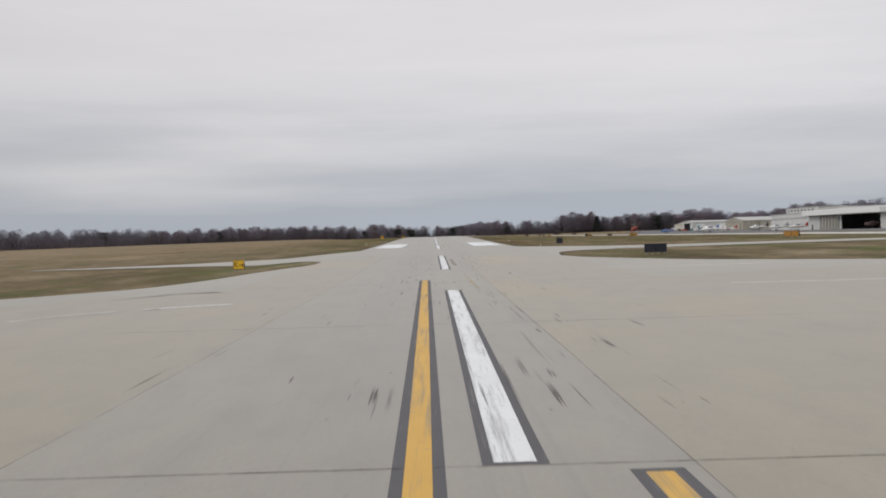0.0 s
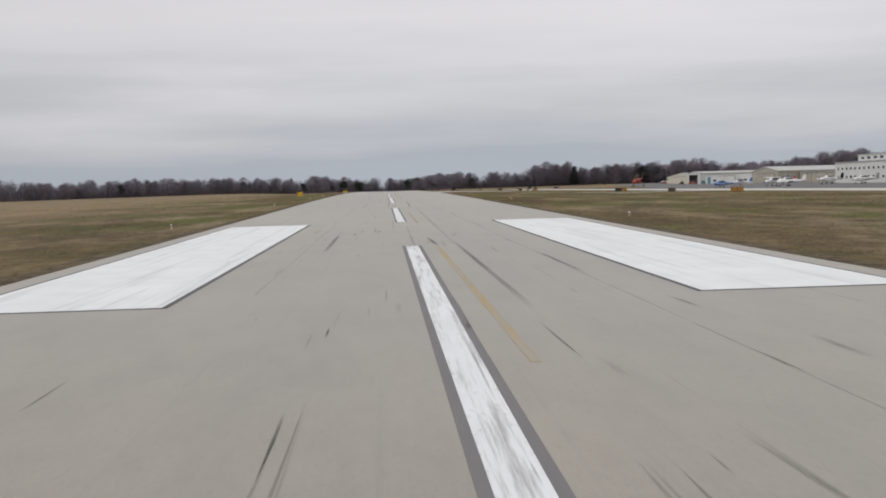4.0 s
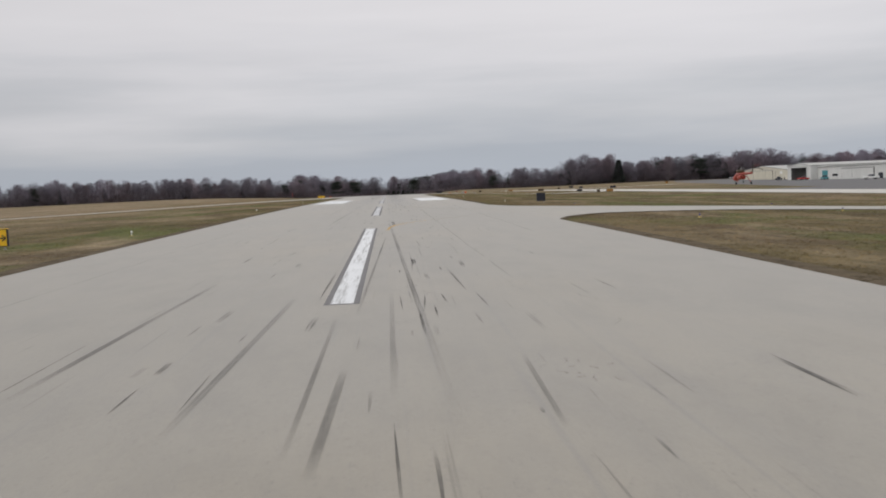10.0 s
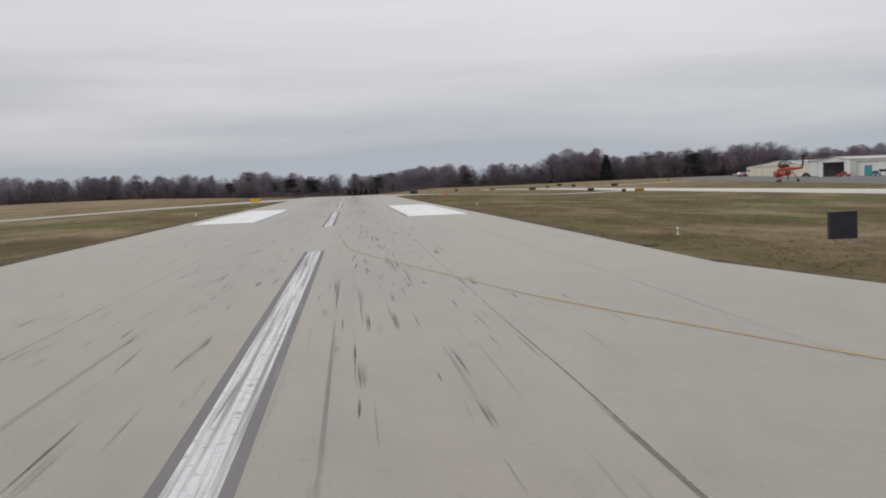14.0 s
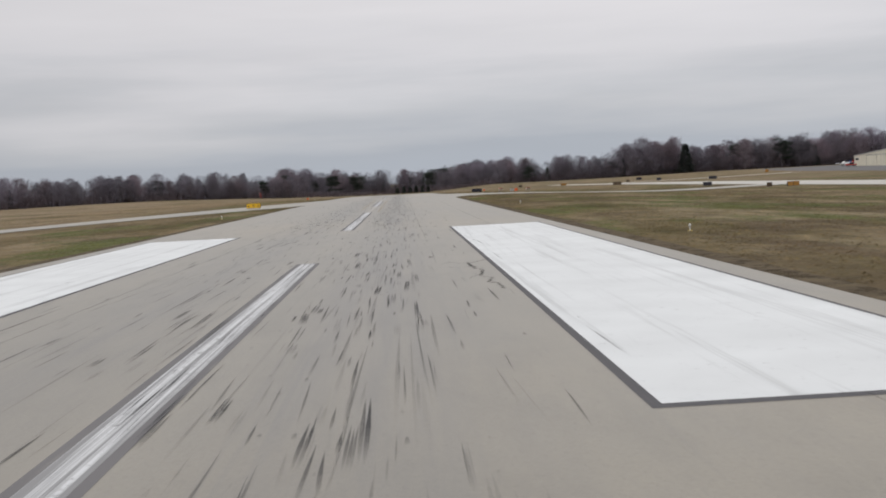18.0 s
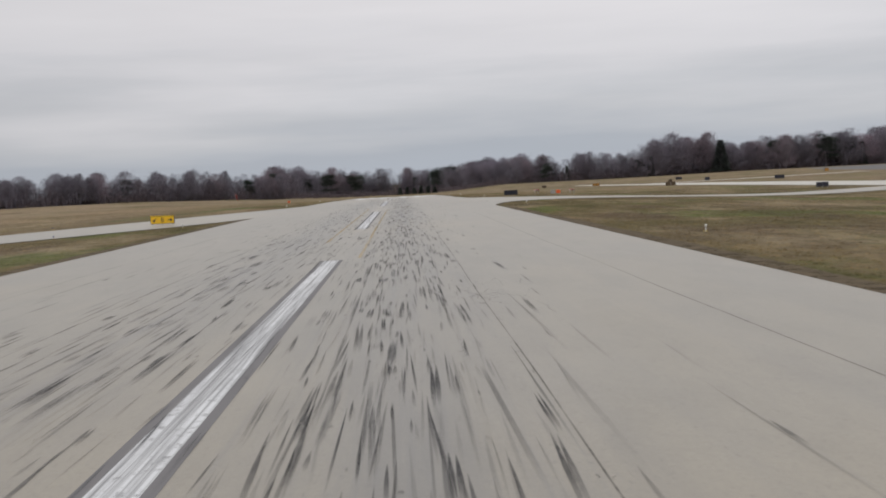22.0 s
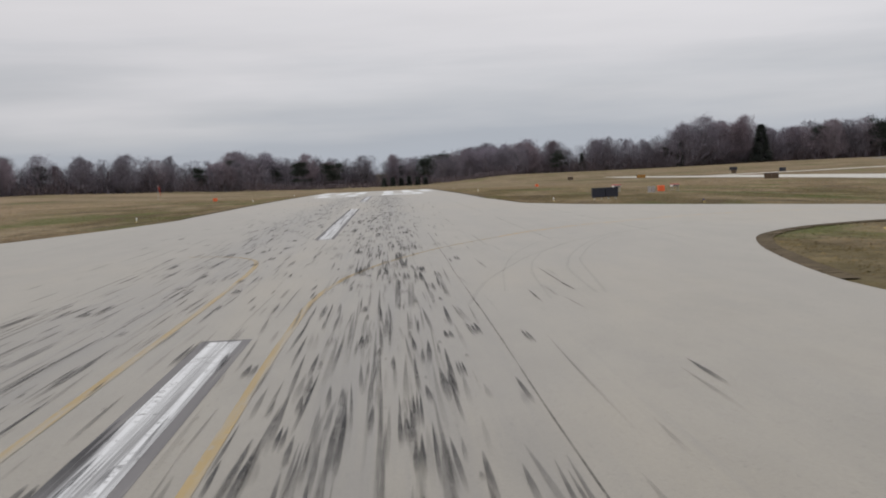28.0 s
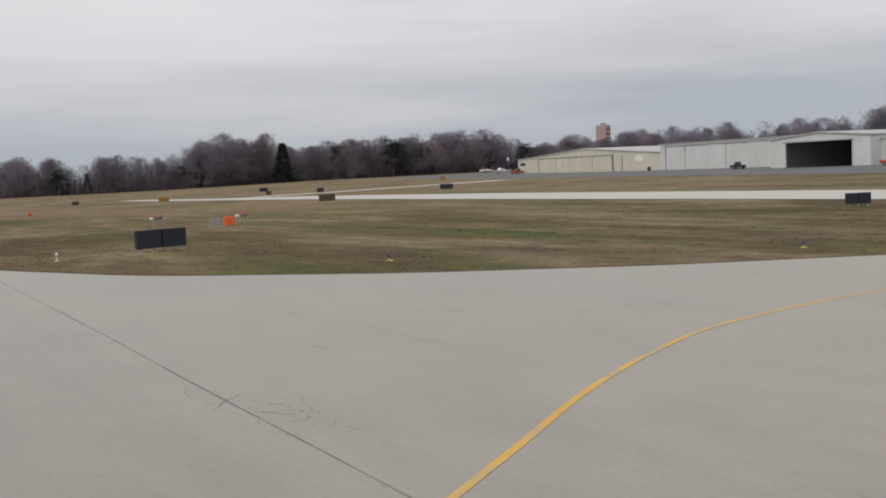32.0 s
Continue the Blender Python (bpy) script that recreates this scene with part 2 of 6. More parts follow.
def grass_material(name, tuft=False):
    m, n, l, b = material(name, 0.95, 0, 0.1)
    huge = noise_node(n, l, 0.012, 4, 0.6, (1.6, 0.6, 1))
    big = noise_node(n, l, 0.075, 6, 0.68, (1.5, 0.5, 1))
    mid = noise_node(n, l, 0.55, 6, 0.78, (1.1, 0.9, 1))
    fine = noise_node(n, l, 7, 4, 0.85)
    c = ramp_node(n, l, big, (0.35, (0.058, 0.056, 0.022)), (0.43, (0.096, 0.080, 0.036)), (0.50, (0.130, 0.105, 0.058)), (0.56, (0.180, 0.146, 0.088)), (0.65, (0.250, 0.206, 0.140)))
    c = mix_node(n, l, calc(n, l, "MULTIPLY", ramp_node(n, l, huge, (0.42, (0, 0, 0)), (0.62, (1, 1, 1))), 0.5), c, (0.19, 0.138, 0.086))
    bare = ramp_node(n, l, noise_node(n, l, 0.10, 6, 0.7, (1.5, 0.55, 1)), (0.50, (0, 0, 0)), (0.62, (1, 1, 1)))
    c = mix_node(n, l, calc(n, l, "MULTIPLY", bare, 0.72), c, (0.088, 0.064, 0.042))
    green = ramp_node(n, l, noise_node(n, l, 0.06, 6, 0.7, (1.5, 0.6, 1.3)), (0.51, (0, 0, 0)), (0.61, (1, 1, 1)))
    c = mix_node(n, l, calc(n, l, "MULTIPLY", green, 0.75), c, (0.085, 0.105, 0.032))
    # straw-dry fields away from the mown strip
    sep = n.new("ShaderNodeSeparateXYZ")
    l.new(n.new("ShaderNodeTexCoord").outputs["Object"], sep.inputs[0])
    dry_w = calc(n, l, "MULTIPLY", band(n, l, sep.outputs[0], -900, -34, 14), band(n, l, sep.outputs[1], 120, 1400, 60))
    dry_n = band(n, l, sep.outputs[1], 735, 1400, 40)
    patchy = ramp_node(n, l, noise_node(n, l, 0.03, 5, 0.65, (0.8, 1.2, 1)), (0.38, (0.15, 0.15, 0.15)), (0.55, (1, 1, 1)))
    straw = ramp_node(n, l, noise_node(n, l, 0.25, 5, 0.7), (0.3, (0.20, 0.148, 0.098)), (0.7, (0.285, 0.22, 0.15)))
    c = mix_node(n, l, calc(n, l, "MULTIPLY", calc(n, l, "MAXIMUM", dry_w, calc(n, l, "MULTIPLY", dry_n, 0.7)), calc(n, l, "MULTIPLY", patchy, 0.85)), c, straw)
    c = mix_node(n, l, 0.8, c, ramp_node(n, l, mid, (0.32, (0.52, 0.52, 0.50)), (0.5, (0.94, 0.94, 0.94)), (0.70, (1.32, 1.27, 1.18))), "MULTIPLY")
    c = mix_node(n, l, 0.6, c, ramp_node(n, l, fine, (0.3, (0.6, 0.6, 0.58)), (0.5, (1, 1, 1)), (0.72, (1.3, 1.27, 1.2))), "MULTIPLY")
    if tuft:
        isl = n.new("ShaderNodeNewGeometry").outputs["Random Per Island"]
        c = mix_node(n, l, 1.0, c, ramp_node(n, l, isl, (0.0, (0.85, 0.85, 0.83)), (0.5, (1.05, 1.03, 1.0)), (1.0, (1.32, 1.27, 1.2))), "MULTIPLY")
    l.new(c, b.inputs["Base Color"])
    bump_node(n, l, b, calc(n, l, "ADD", fine, mid), 0.7, 0.08)
    return m


def leafy(name, tone, var=0.35):
    m, n, l, b = material(name, 0.9, 0, 0.1)
    info = n.new("ShaderNodeObjectInfo")
    geo = n.new("ShaderNodeNewGeometry")
    k = calc(n, l, "ADD", calc(n, l, "MULTIPLY", info.outputs["Random"], 0.6), calc(n, l, "MULTIPLY", geo.outputs["Random Per Island"], 0.4))
    l.new(ramp_node(n, l, k, (0.1, tuple(v * (1 - var) for v in tone)), (0.5, tone), (0.9, tuple(v * (1 + var) * q for v, q in zip(tone, (1.05, 1.0, 1.05))))), b.inputs["Base Color"])
    return m


M = {}
M["runway"] = concrete("runway_concrete", (0.222, 0.203, 0.167), 0.05, True)
M["crossing"] = concrete("old_tan_concrete", (0.226, 0.198, 0.143), 0.24)
M["taxi"] = concrete("taxiway_concrete", (0.232, 0.214, 0.176), 0.06)
M["apron"] = concrete("apron_asphalt", (0.100, 0.098, 0.102), 0.0, False, 0.75, 0.35)
M["lane"] = concrete("pale_taxiway_concrete", (0.40, 0.38, 0.33), 0.03)
def soil_material():
    m, n, l, b = material("damp_edge_soil", 0.95, 0, 0.1)
    l.new(ramp_node(n, l, noise_node(n, l, 1.6, 5, 0.7), (0.3, (0.055, 0.042, 0.028)), (0.7, (0.125, 0.098, 0.062))), b.inputs["Base Color"])
    l.new(ramp_node(n, l, noise_node(n, l, 1.1, 6, 0.75), (0.30, (0, 0, 0)), (0.47, (1, 1, 1))), b.inputs["Alpha"])
    return m


M["soil"] = soil_material()
M["grass"] = grass_material("winter_grass")
M["grass_blades"] = grass_material("grass_tuft_blades", True)
M["white"] = paint("white_runway_paint", (0.64, 0.655, 0.675), (0.24, 0.24, 0.24), 0.85)
M["white_worn"] = paint("tyre_worn_white_paint", (0.58, 0.59, 0.61), (0.20, 0.20, 0.205), 1.15, 0.6, (13.0, 0.10, 1))
M["white_new"] = paint("fresh_white_runway_paint", (0.64, 0.66, 0.675), (0.40, 0.41, 0.42), 0.72, 0.6, (3.5, 0.06, 1))
M["black"] = paint("black_outline_paint", (0.085, 0.083, 0.09), (0.22, 0.21, 0.20), 0.45, 0.8)
M["grey_outline"] = paint("worn_grey_outline_paint", (0.15, 0.145, 0.15), (0.27, 0.26, 0.24), 0.5, 0.8)
M["yellow"] = paint("yellow_taxi_paint", (0.54, 0.32, 0.065), (0.27, 0.21, 0.12), 0.9)
M["yellow_curve"] = paint("patchy_yellow_taxi_paint", (0.56, 0.33, 0.065), (0.33, 0.29, 0.21), 0.9, 0.6, (1.3, 1.3, 1))
M["yellow_faint"] = paint("almost_gone_yellow_paint", (0.31, 0.275, 0.20), (0.29, 0.275, 0.25), 1.1)
M["yellow_worn"] = paint("worn_yellow_taxi_paint", (0.315, 0.235, 0.115), (0.28, 0.26, 0.225), 1.1)
def sealant(name="joint_sealant", tone=(0.075, 0.07, 0.066), most=0.85):
    m, n, l, b = material(name, 0.9, 0, 0.2)
    b.inputs["Base Color"].default_value = (*tone, 1)
    k = calc(n, l, "MULTIPLY", ramp_node(n, l, noise_node(n, l, 0.35, 4, 0.7), (0.34, (0.12, 0.12, 0.12)), (0.62, (most, most, most))), ramp_node(n, l, noise_node(n, l, 7, 4, 0.8), (0.3, (0.15, 0.15, 0.15)), (0.55, (1, 1, 1))))
    l.new(k, b.inputs["Alpha"])
    return m


M["crack"] = sealant("joint_sealant", (0.075, 0.07, 0.066), 0.66)
M["crack_dark"] = sealant("open_crack", (0.06, 0.056, 0.052), 0.55)
M["crack_stain"] = sealant("crack_stain", (0.10, 0.094, 0.088), 0.5)
M["sign_yellow"] = plain("sign_yellow", (0.78, 0.47, 0.02), 0.5, 0, 0.1)
M["sign_orange"] = plain("sign_amber", (0.36, 0.18, 0.035), 0.55, 0, 0.2)
M["sign_black"] = plain("sign_black", (0.017, 0.019, 0.032), 0.6, 0, 0.3)
M["sign_brown"] = plain("sign_dark_brown", (0.075, 0.05, 0.03), 0.7, 0, 0.3)
M["red_paint"] = plain("signal_red_paint", (0.42, 0.05, 0.035), 0.5, 0, 0.15)
M["orange_paint"] = plain("signal_orange_paint", (0.72, 0.13, 0.04), 0.55, 0, 0.15)
M["white_paint"] = plain("white_enamel", (0.74, 0.74, 0.73), 0.45, 0, 0.1)
M["metal"] = plain("galvanised_steel", (0.38, 0.38, 0.38), 0.5, 0.6, 0.2, 12)
M["blue_lens"] = plain("blue_lens", (0.02, 0.035, 0.22), 0.25, 0, 0.1)
M["lamp_yellow"] = plain("lamp_base_yellow", (0.55, 0.42, 0.12), 0.6, 0, 0.2)
M["rubber"] = plain("black_rubber", (0.03, 0.03, 0.03), 0.8, 0, 0.2)
M["glass_dark"] = plain("dark_glazing", (0.035, 0.04, 0.05), 0.12, 0, 0.1, 3, 0.6)
M["hangar_cream"] = ribbed("cream_sheet_cladding", (0.62, 0.585, 0.485), 0.3, 0.15)
M["hangar_white"] = ribbed("white_sheet_cladding", (0.62, 0.625, 0.61), 0.3, 0.12)
M["hangar_tan"] = ribbed("tan_sheet_cladding", (0.42, 0.39, 0.325), 0.3)
# the tan cladding again, with shade put into its colour
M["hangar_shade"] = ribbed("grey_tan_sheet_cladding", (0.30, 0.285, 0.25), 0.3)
M["roof"] = ribbed("pale_roof_sheet", (0.43, 0.43, 0.42), 0.4)
# near-black that puts shade into hangar openings and round the doors
M["shade_black"] = plain("dark_interior", (0.028, 0.027, 0.03), 0.9, 0, 0.3)
# red brick with distance haze put into its colour, paler and pinker
M["brick_red"] = plain("far_red_brick", (0.40, 0.28, 0.28), 0.8, 0, 0.2)
M["teal"] = plain("teal_paint", (0.05, 0.23, 0.26), 0.5)
M["heli_orange"] = plain("orange_red_enamel", (0.38, 0.066, 0.045), 0.4, 0, 0.15)
M["plane_blue"] = plain("blue_enamel", (0.04, 0.13, 0.38), 0.35, 0, 0.1)
M["plane_red"] = plain("red_enamel", (0.42, 0.04, 0.03), 0.35, 0, 0.1)
# bark, twigs and brush: air haze put into the colours, paler and bluer
M["bark"] = leafy("grey_bark", (0.150, 0.140, 0.150))
M["twigs"] = leafy("bare_brown_twigs", (0.182, 0.168, 0.198))
M["twigs_red"] = leafy("bare_reddish_twigs", (0.198, 0.166, 0.188))
M["brush"] = leafy("dry_brush", (0.140, 0.115, 0.126), 0.45)
M["needles"] = leafy("dark_needles", (0.052, 0.062, 0.054), 0.4)


def rubber_material():
    """Tyre marks: thin rubber film, worn through in streaks and fading at its ends."""
    m, n, l, b = material("tyre_rubber_film", 0.9, 0, 0.2)
    b.inputs["Base Color"].default_value = (0.055, 0.055, 0.06, 1)
    geo = n.new("ShaderNodeNewGeometry")
    st = ramp_node(n, l, noise_node(n, l, 1.0, 5, 0.75, (16, 0.7, 1)), (0.22, (0.35, 0.35, 0.35)), (0.5, (1, 1, 1)))
    sp = ramp_node(n, l, noise_node(n, l, 9, 4, 0.8, (1, 0.5, 1)), (0.22, (0.5, 0.5, 0.5)), (0.5, (1, 1, 1)))
    uv = n.new("ShaderNodeUVMap")
    uv.uv_map = "fade"
    sep = n.new("ShaderNodeSeparateXYZ")
    l.new(uv.outputs[0], sep.inputs[0])
    a = calc(n, l, "MULTIPLY", calc(n, l, "MULTIPLY", st, sp), calc(n, l, "MULTIPLY", sep.outputs[0], calc(n, l, "MULTIPLY_ADD", geo.outputs["Random Per Island"], 0.30, 0.60)))
    side = calc(n, l, "MINIMUM", calc(n, l, "MULTIPLY", calc(n, l, "SUBTRACT", 1.0, calc(n, l, "ABSOLUTE", sep.outputs[1])), 2.6), 1.0)
    l.new(calc(n, l, "MULTIPLY", a, side), b.inputs["Alpha"])
    return m


M["tyre_film"] = rubber_material()


# ---- shape helpers ----
def part(name, bm, mat, parent=None, label="", smooth=False, kind=""):
    me = bpy.data.meshes.new(name)
    bmesh.ops.recalc_face_normals(bm, faces=bm.faces)
    bm.to_mesh(me)
    bm.free()
    me.materials.append(M[mat])
    if smooth:
        me.shade_smooth()
    ob = new(name, me)
    ob.parent = parent
    return tagged(ob, label, "", "", kind)


def thing(name, label, category, group="", at=(0, 0, 0), turn=0.0, kind=""):
    ob = new(name)
    ob.empty_display_size = 0.2
    ob.matrix_basis = pose(*at, 0, 0, turn)
    return tagged(ob, label, category, group, kind)


def box(bm, x0, y0, z0, x1, y1, z1, bevel=0.0):
    b = bmesh.new()
    bmesh.ops.create_cube(b, size=1)
    for v in b.verts:
        v.co = Vector(((x0 + x1) / 2 + v.co.x * (x1 - x0), (y0 + y1) / 2 + v.co.y * (y1 - y0), (z0 + z1) / 2 + v.co.z * (z1 - z0)))
    if bevel:
        bmesh.ops.bevel(b, geom=b.edges[:], offset=bevel, segments=2, affect="EDGES", profile=0.5)
    me = bpy.data.meshes.new("tmp")
    b.to_mesh(me)
    b.free()
    bm.from_mesh(me)
    bpy.data.meshes.remove(me)
    return bm


def tube(bm, p0, p1, r0, r1=None, n=10, caps=True):
    p0, p1 = Vector(p0), Vector(p1)
    r1 = r0 if r1 is None else r1
    ax = (p1 - p0).normalized()
    u = ax.orthogonal().normalized()
    w = ax.cross(u)
    rings = []
    for p, r in ((p0, r0), (p1, r1)):
        rings.append([bm.verts.new(p + (u * math.cos(a) + w * math.sin(a)) * r) for a in (2 * math.pi * i / n for i in range(n))])
    for i in range(n):
        bm.faces.new((rings[0][i], rings[0][(i + 1) % n], rings[1][(i + 1) % n], rings[1][i]))
    if caps:
        bm.faces.new(rings[0][::-1])
        bm.faces.new(rings[1])
    return bm


def loft(bm, sections, n=14):
    """Closed rings (x, z centre, half width, half height) along y."""
    rings = []
    for y, cx, cz, hw, hh, sq in sections:
        ring = []
        for i in range(n):
            a = 2 * math.pi * i / n
            c, s = math.cos(a), math.sin(a)
            c, s = math.copysign(abs(c) ** sq, c), math.copysign(abs(s) ** sq, s)
            ring.append(bm.verts.new((cx + hw * c, y, cz + hh * s)))
        rings.append(ring)
    for a, b in zip(rings, rings[1:]):
        for i in range(n):
            bm.faces.new((a[i], a[(i + 1) % n], b[(i + 1) % n], b[i]))
    bm.faces.new(rings[0][::-1])
    bm.faces.new(rings[-1])
    return bm


def lathe(bm, rows, n=14, at=(0, 0, 0)):
    rings = []
    for r, z in rows:
        rings.append([bm.verts.new((at[0] + r * math.cos(2 * math.pi * i / n), at[1] + r * math.sin(2 * math.pi * i / n), at[2] + z)) for i in range(n)])
    for a, b in zip(rings, rings[1:]):
        for i in range(n):
            bm.faces.new((a[i], a[(i + 1) % n], b[(i + 1) % n], b[i]))
    bm.faces.new(rings[0][::-1])
    bm.faces.new(rings[-1])
    return bm


def wing(bm, root, tip, chord0, chord1, thick0, thick1, up="z"):
    """A tapered aerofoil slab from root to tip (leading-edge points), the chord running towards -y."""
    shape = ((0, 0), (0.12, 0.5), (0.4, 0.6), (1.0, 0.05), (1.0, -0.05), (0.4, -0.4), (0.12, -0.4))
    rings = []
    for p, c, t in ((Vector(root), chord0, thick0), (Vector(tip), chord1, thick1)):
        rings.append([bm.verts.new(p + (Vector((0, -u * c, v * t)) if up == "z" else Vector((v * t, -u * c, 0)))) for u, v in shape])
    n = len(shape)
    for i in range(n):
        bm.faces.new((rings[0][i], rings[0][(i + 1) % n], rings[1][(i + 1) % n], rings[1][i]))
    bm.faces.new(rings[0][::-1])
    bm.faces.new(rings[1])
    return bm


# ---- lie of the land ----
HUMP_Y = np.arange(-60, 961, 60.0)
HUMP_Z = np.array([-1.7, -1.5, -1.3, -0.78, -0.42, 0.03, 0.54, 0.92, 1.21, 1.26, 1.22, 1.21, 1.21, 0.86, 0.29, -0.34, -1.01, -1.6])
FINE_Y = np.arange(-200, 1200, 4.0)
FINE_Z = np.convolve(np.pad(np.interp(FINE_Y, HUMP_Y, HUMP_Z), 5, mode="edge"), np.ones(11) / 11, mode="valid")


def ease(a):
    a = np.clip(a, 0.0, 1.0)
    return a * a * (3 - 2 * a)


def land(x, y):
    x, y = np.asarray(x, float), np.asarray(y, float)
    r = np.interp(y, FINE_Y, FINE_Z)
    right = -0.3 + 1.3 * ease((y - 850) / 200) - 0.7 * ease((250 - y) / 300)
    right = right + 0.65 * ease((x - 105) / 90) * ease((y - 500) / 200)
    left = np.interp(y, [-200, 0, 560, 750, 900, 1100], [-1.9, -1.4, 0.0, 1.0, 1.9, 2.2])
    z = r + (right - r) * ease((x - 13) / 50) * (x > 13) + (left - r) * ease((-x - 14) / 110) * (x < -14)
    z = z - 0.4 * ease((-x - 12.5) / 8) * ease((y + 20) / 60) * ease((170 - y) / 60)
    return z + 3.5 * ease((y - 1180) / 420) * ease((330 - np.abs(x - 20)) / 200) - 2.0 * ease((np.abs(x) - 700) / 900)


def land_at(x, y):
    return float(land(x, y))


def sheet(name, xs, ys, lift, mat, label, category, parent=None, kind="structure"):
    X, Y = np.meshgrid(xs, ys)
    Z = land(X, Y) + lift
    verts = np.stack([X, Y, Z], -1).reshape(-1, 3)
    nx, ny = len(xs), len(ys)
    i = np.arange((ny - 1) * (nx - 1))
    a = i // (nx - 1) * nx + i % (nx - 1)
    faces = np.stack([a, a + 1, a + nx + 1, a + nx], -1)
    me = bpy.data.meshes.new(name)
    me.from_pydata(verts.tolist(), [], faces.tolist())
    me.materials.append(M[mat])
    me.shade_smooth()
    ob = new(name, me)
    ob.parent = parent
    return tagged(ob, label, category, "", kind)


def resample(line, n, smooth=2):
    p = np.array(line, float)
    d = np.r_[0, np.cumsum(np.hypot(*np.diff(p, axis=0).T))]
    s = np.linspace(0, d[-1], n)
    q = np.stack([np.interp(s, d, p[:, k]) for k in (0, 1)], -1)
    for _ in range(smooth):
        q[1:-1] = (q[:-2] + 2 * q[1:-1] + q[2:]) / 4
    return q


def ribbon(name, edge_a, edge_b, lift, mat, label="", category="", n=60, across=6, parent=None, kind="structure", smooth=2):
    """Pavement between two edge lines, laid on the land."""
    a, b = (edge_a, edge_b) if smooth < 2 else (resample(edge_a, n), resample(edge_b, n))
    k = np.linspace(0, 1, across + 1)[None, :, None]
    g = a[:, None] * (1 - k) + b[:, None] * k
    z = land(g[..., 0], g[..., 1]) + lift
    if across == 1:
        z += np.where(np.abs(g[..., 0]) > 11.75, 0.045 + (lift - 0.06) * 0.3, 0.06 + (lift - 0.06) * 0.45) - lift
    verts = np.concatenate([g, z[..., None]], -1).reshape(-1, 3)
    w = across + 1
    i = np.arange((n - 1) * across)
    q = i // across * w + i % across
    me = bpy.data.meshes.new(name)
    me.from_pydata(verts.tolist(), [], np.stack([q, q + 1, q + w + 1, q + w], -1).tolist())
    me.materials.append(M[mat])
    ob = new(name, me)
    ob.parent = parent
    if category or kind != "structure":
        tagged(ob, label, category, "", kind)
    elif label:
        tagged(ob, label)
    return ob


def line_on(name, pts, width, lift, mat, parent, n=40, label="", smooth=2):
    p = resample(pts, n, smooth)
    t = np.gradient(p, axis=0)
    t /= np.hypot(t[:, 0], t[:, 1])[:, None] + 1e-9
    nrm = np.stack([-t[:, 1], t[:, 0]], -1) * width / 2
    ob = ribbon(name, p + nrm, p - nrm, lift, mat, label, "", n, 1, parent, "part", smooth)
    del ob["kind"]
    return ob


xs = np.r_[[-3500, -2200, -1400, -900, -600, -450, -350, -280, -220], np.arange(-180, -40, 12), np.arange(-40, 80, 3), np.arange(80, 260, 12), [280, 330, 400, 500, 650, 900, 1400, 2200, 3500]]
ys = np.r_[[-2500, -1200, -600, -300], np.arange(-200, 1120, 12), np.arange(1120, 1700, 30), [1800, 2100, 2600, 3300, 4300]]
ground = sheet("ground", xs, ys, 0.0, "grass", "dry olive and straw winter grass airfield ground", "ground")

# ---- pavements ----
HALF = 11.75
runway = sheet("runway", np.linspace(-HALF, HALF, 13), np.r_[-92.0:829:4, 829], 0.06, "runway", "pale grey concrete runway with black tyre rubber streaks", "runway")
ribbon("pavement_crossing", [(-170, -70), (-12, -62), (12, -60), (170, -52)], [(-170, 41), (-25, 55), (-12, 60), (12, 62), (30, 64), (170, 71)], 0.04, "crossing", "tan weathered concrete of the crossing runway", "runway", 90, 40)
T = dict(label="pale concrete taxiway joining the runway", category="taxiway")
ribbon("pavement_taxi_1", [(11.2, 88), (12, 101), (13, 111), (15.7, 117), (23, 121), (40, 121), (82, 121)], [(11.2, 160), (11.6, 155), (12.8, 151), (15, 147.5), (22, 139), (30, 134.5), (44, 133), (82, 133)], 0.045, "taxi", n=90, across=16, **T)
ribbon("pavement_corner_1", [(11.2, 56), (20, 60), (32, 62), (40, 60)], [(11.2, 104), (13, 93), (20, 79), (30, 67.5), (46, 62)], 0.046, "taxi", "concrete fillet between the runways", "pavement")
ribbon("pavement_corner_2", [(-11.2, 52), (-20, 52), (-30, 50), (-40, 48)], [(-11.4, 97), (-12.2, 88), (-16.5, 72), (-21, 64), (-27, 56), (-42, 51)], 0.046, "taxi", "concrete fillet between the runways", "pavement")
ribbon("pavement_taxi_2", [(-11.2, 94), (-12.2, 100), (-15.6, 105), (-27, 108.5), (-46, 110.6)], [(-11.2, 156), (-12, 147), (-14, 138), (-19, 128), (-30, 118), (-46, 111.6)], 0.045, "taxi", **T)
ribbon("pavement_taxi_3", [(11.2, 366), (11.8, 373.5), (13.3, 378), (16, 381.5), (26, 384), (50, 385), (82, 386)], [(11.2, 428), (11.5, 420), (13.5, 409), (18, 402), (25, 397.5), (46, 397), (82, 397)], 0.045, "taxi", n=90, across=16, **T)
ribbon("pavement_taxi_4", [(11.2, 606), (11.8, 617.5), (12.3, 620.9), (13.3, 625.7), (14.7, 629.9), (17.4, 633.2), (19.9, 635.0), (22.7, 636.7), (28, 638.4), (45, 641.6), (62, 648), (82, 657)], [(11.2, 700), (12.1, 686), (12.6, 671), (16, 662.8), (21.5, 657.5), (28, 654.6), (38, 653.2), (60, 661), (82, 672)], 0.045, "taxi", n=90, across=16, **T)
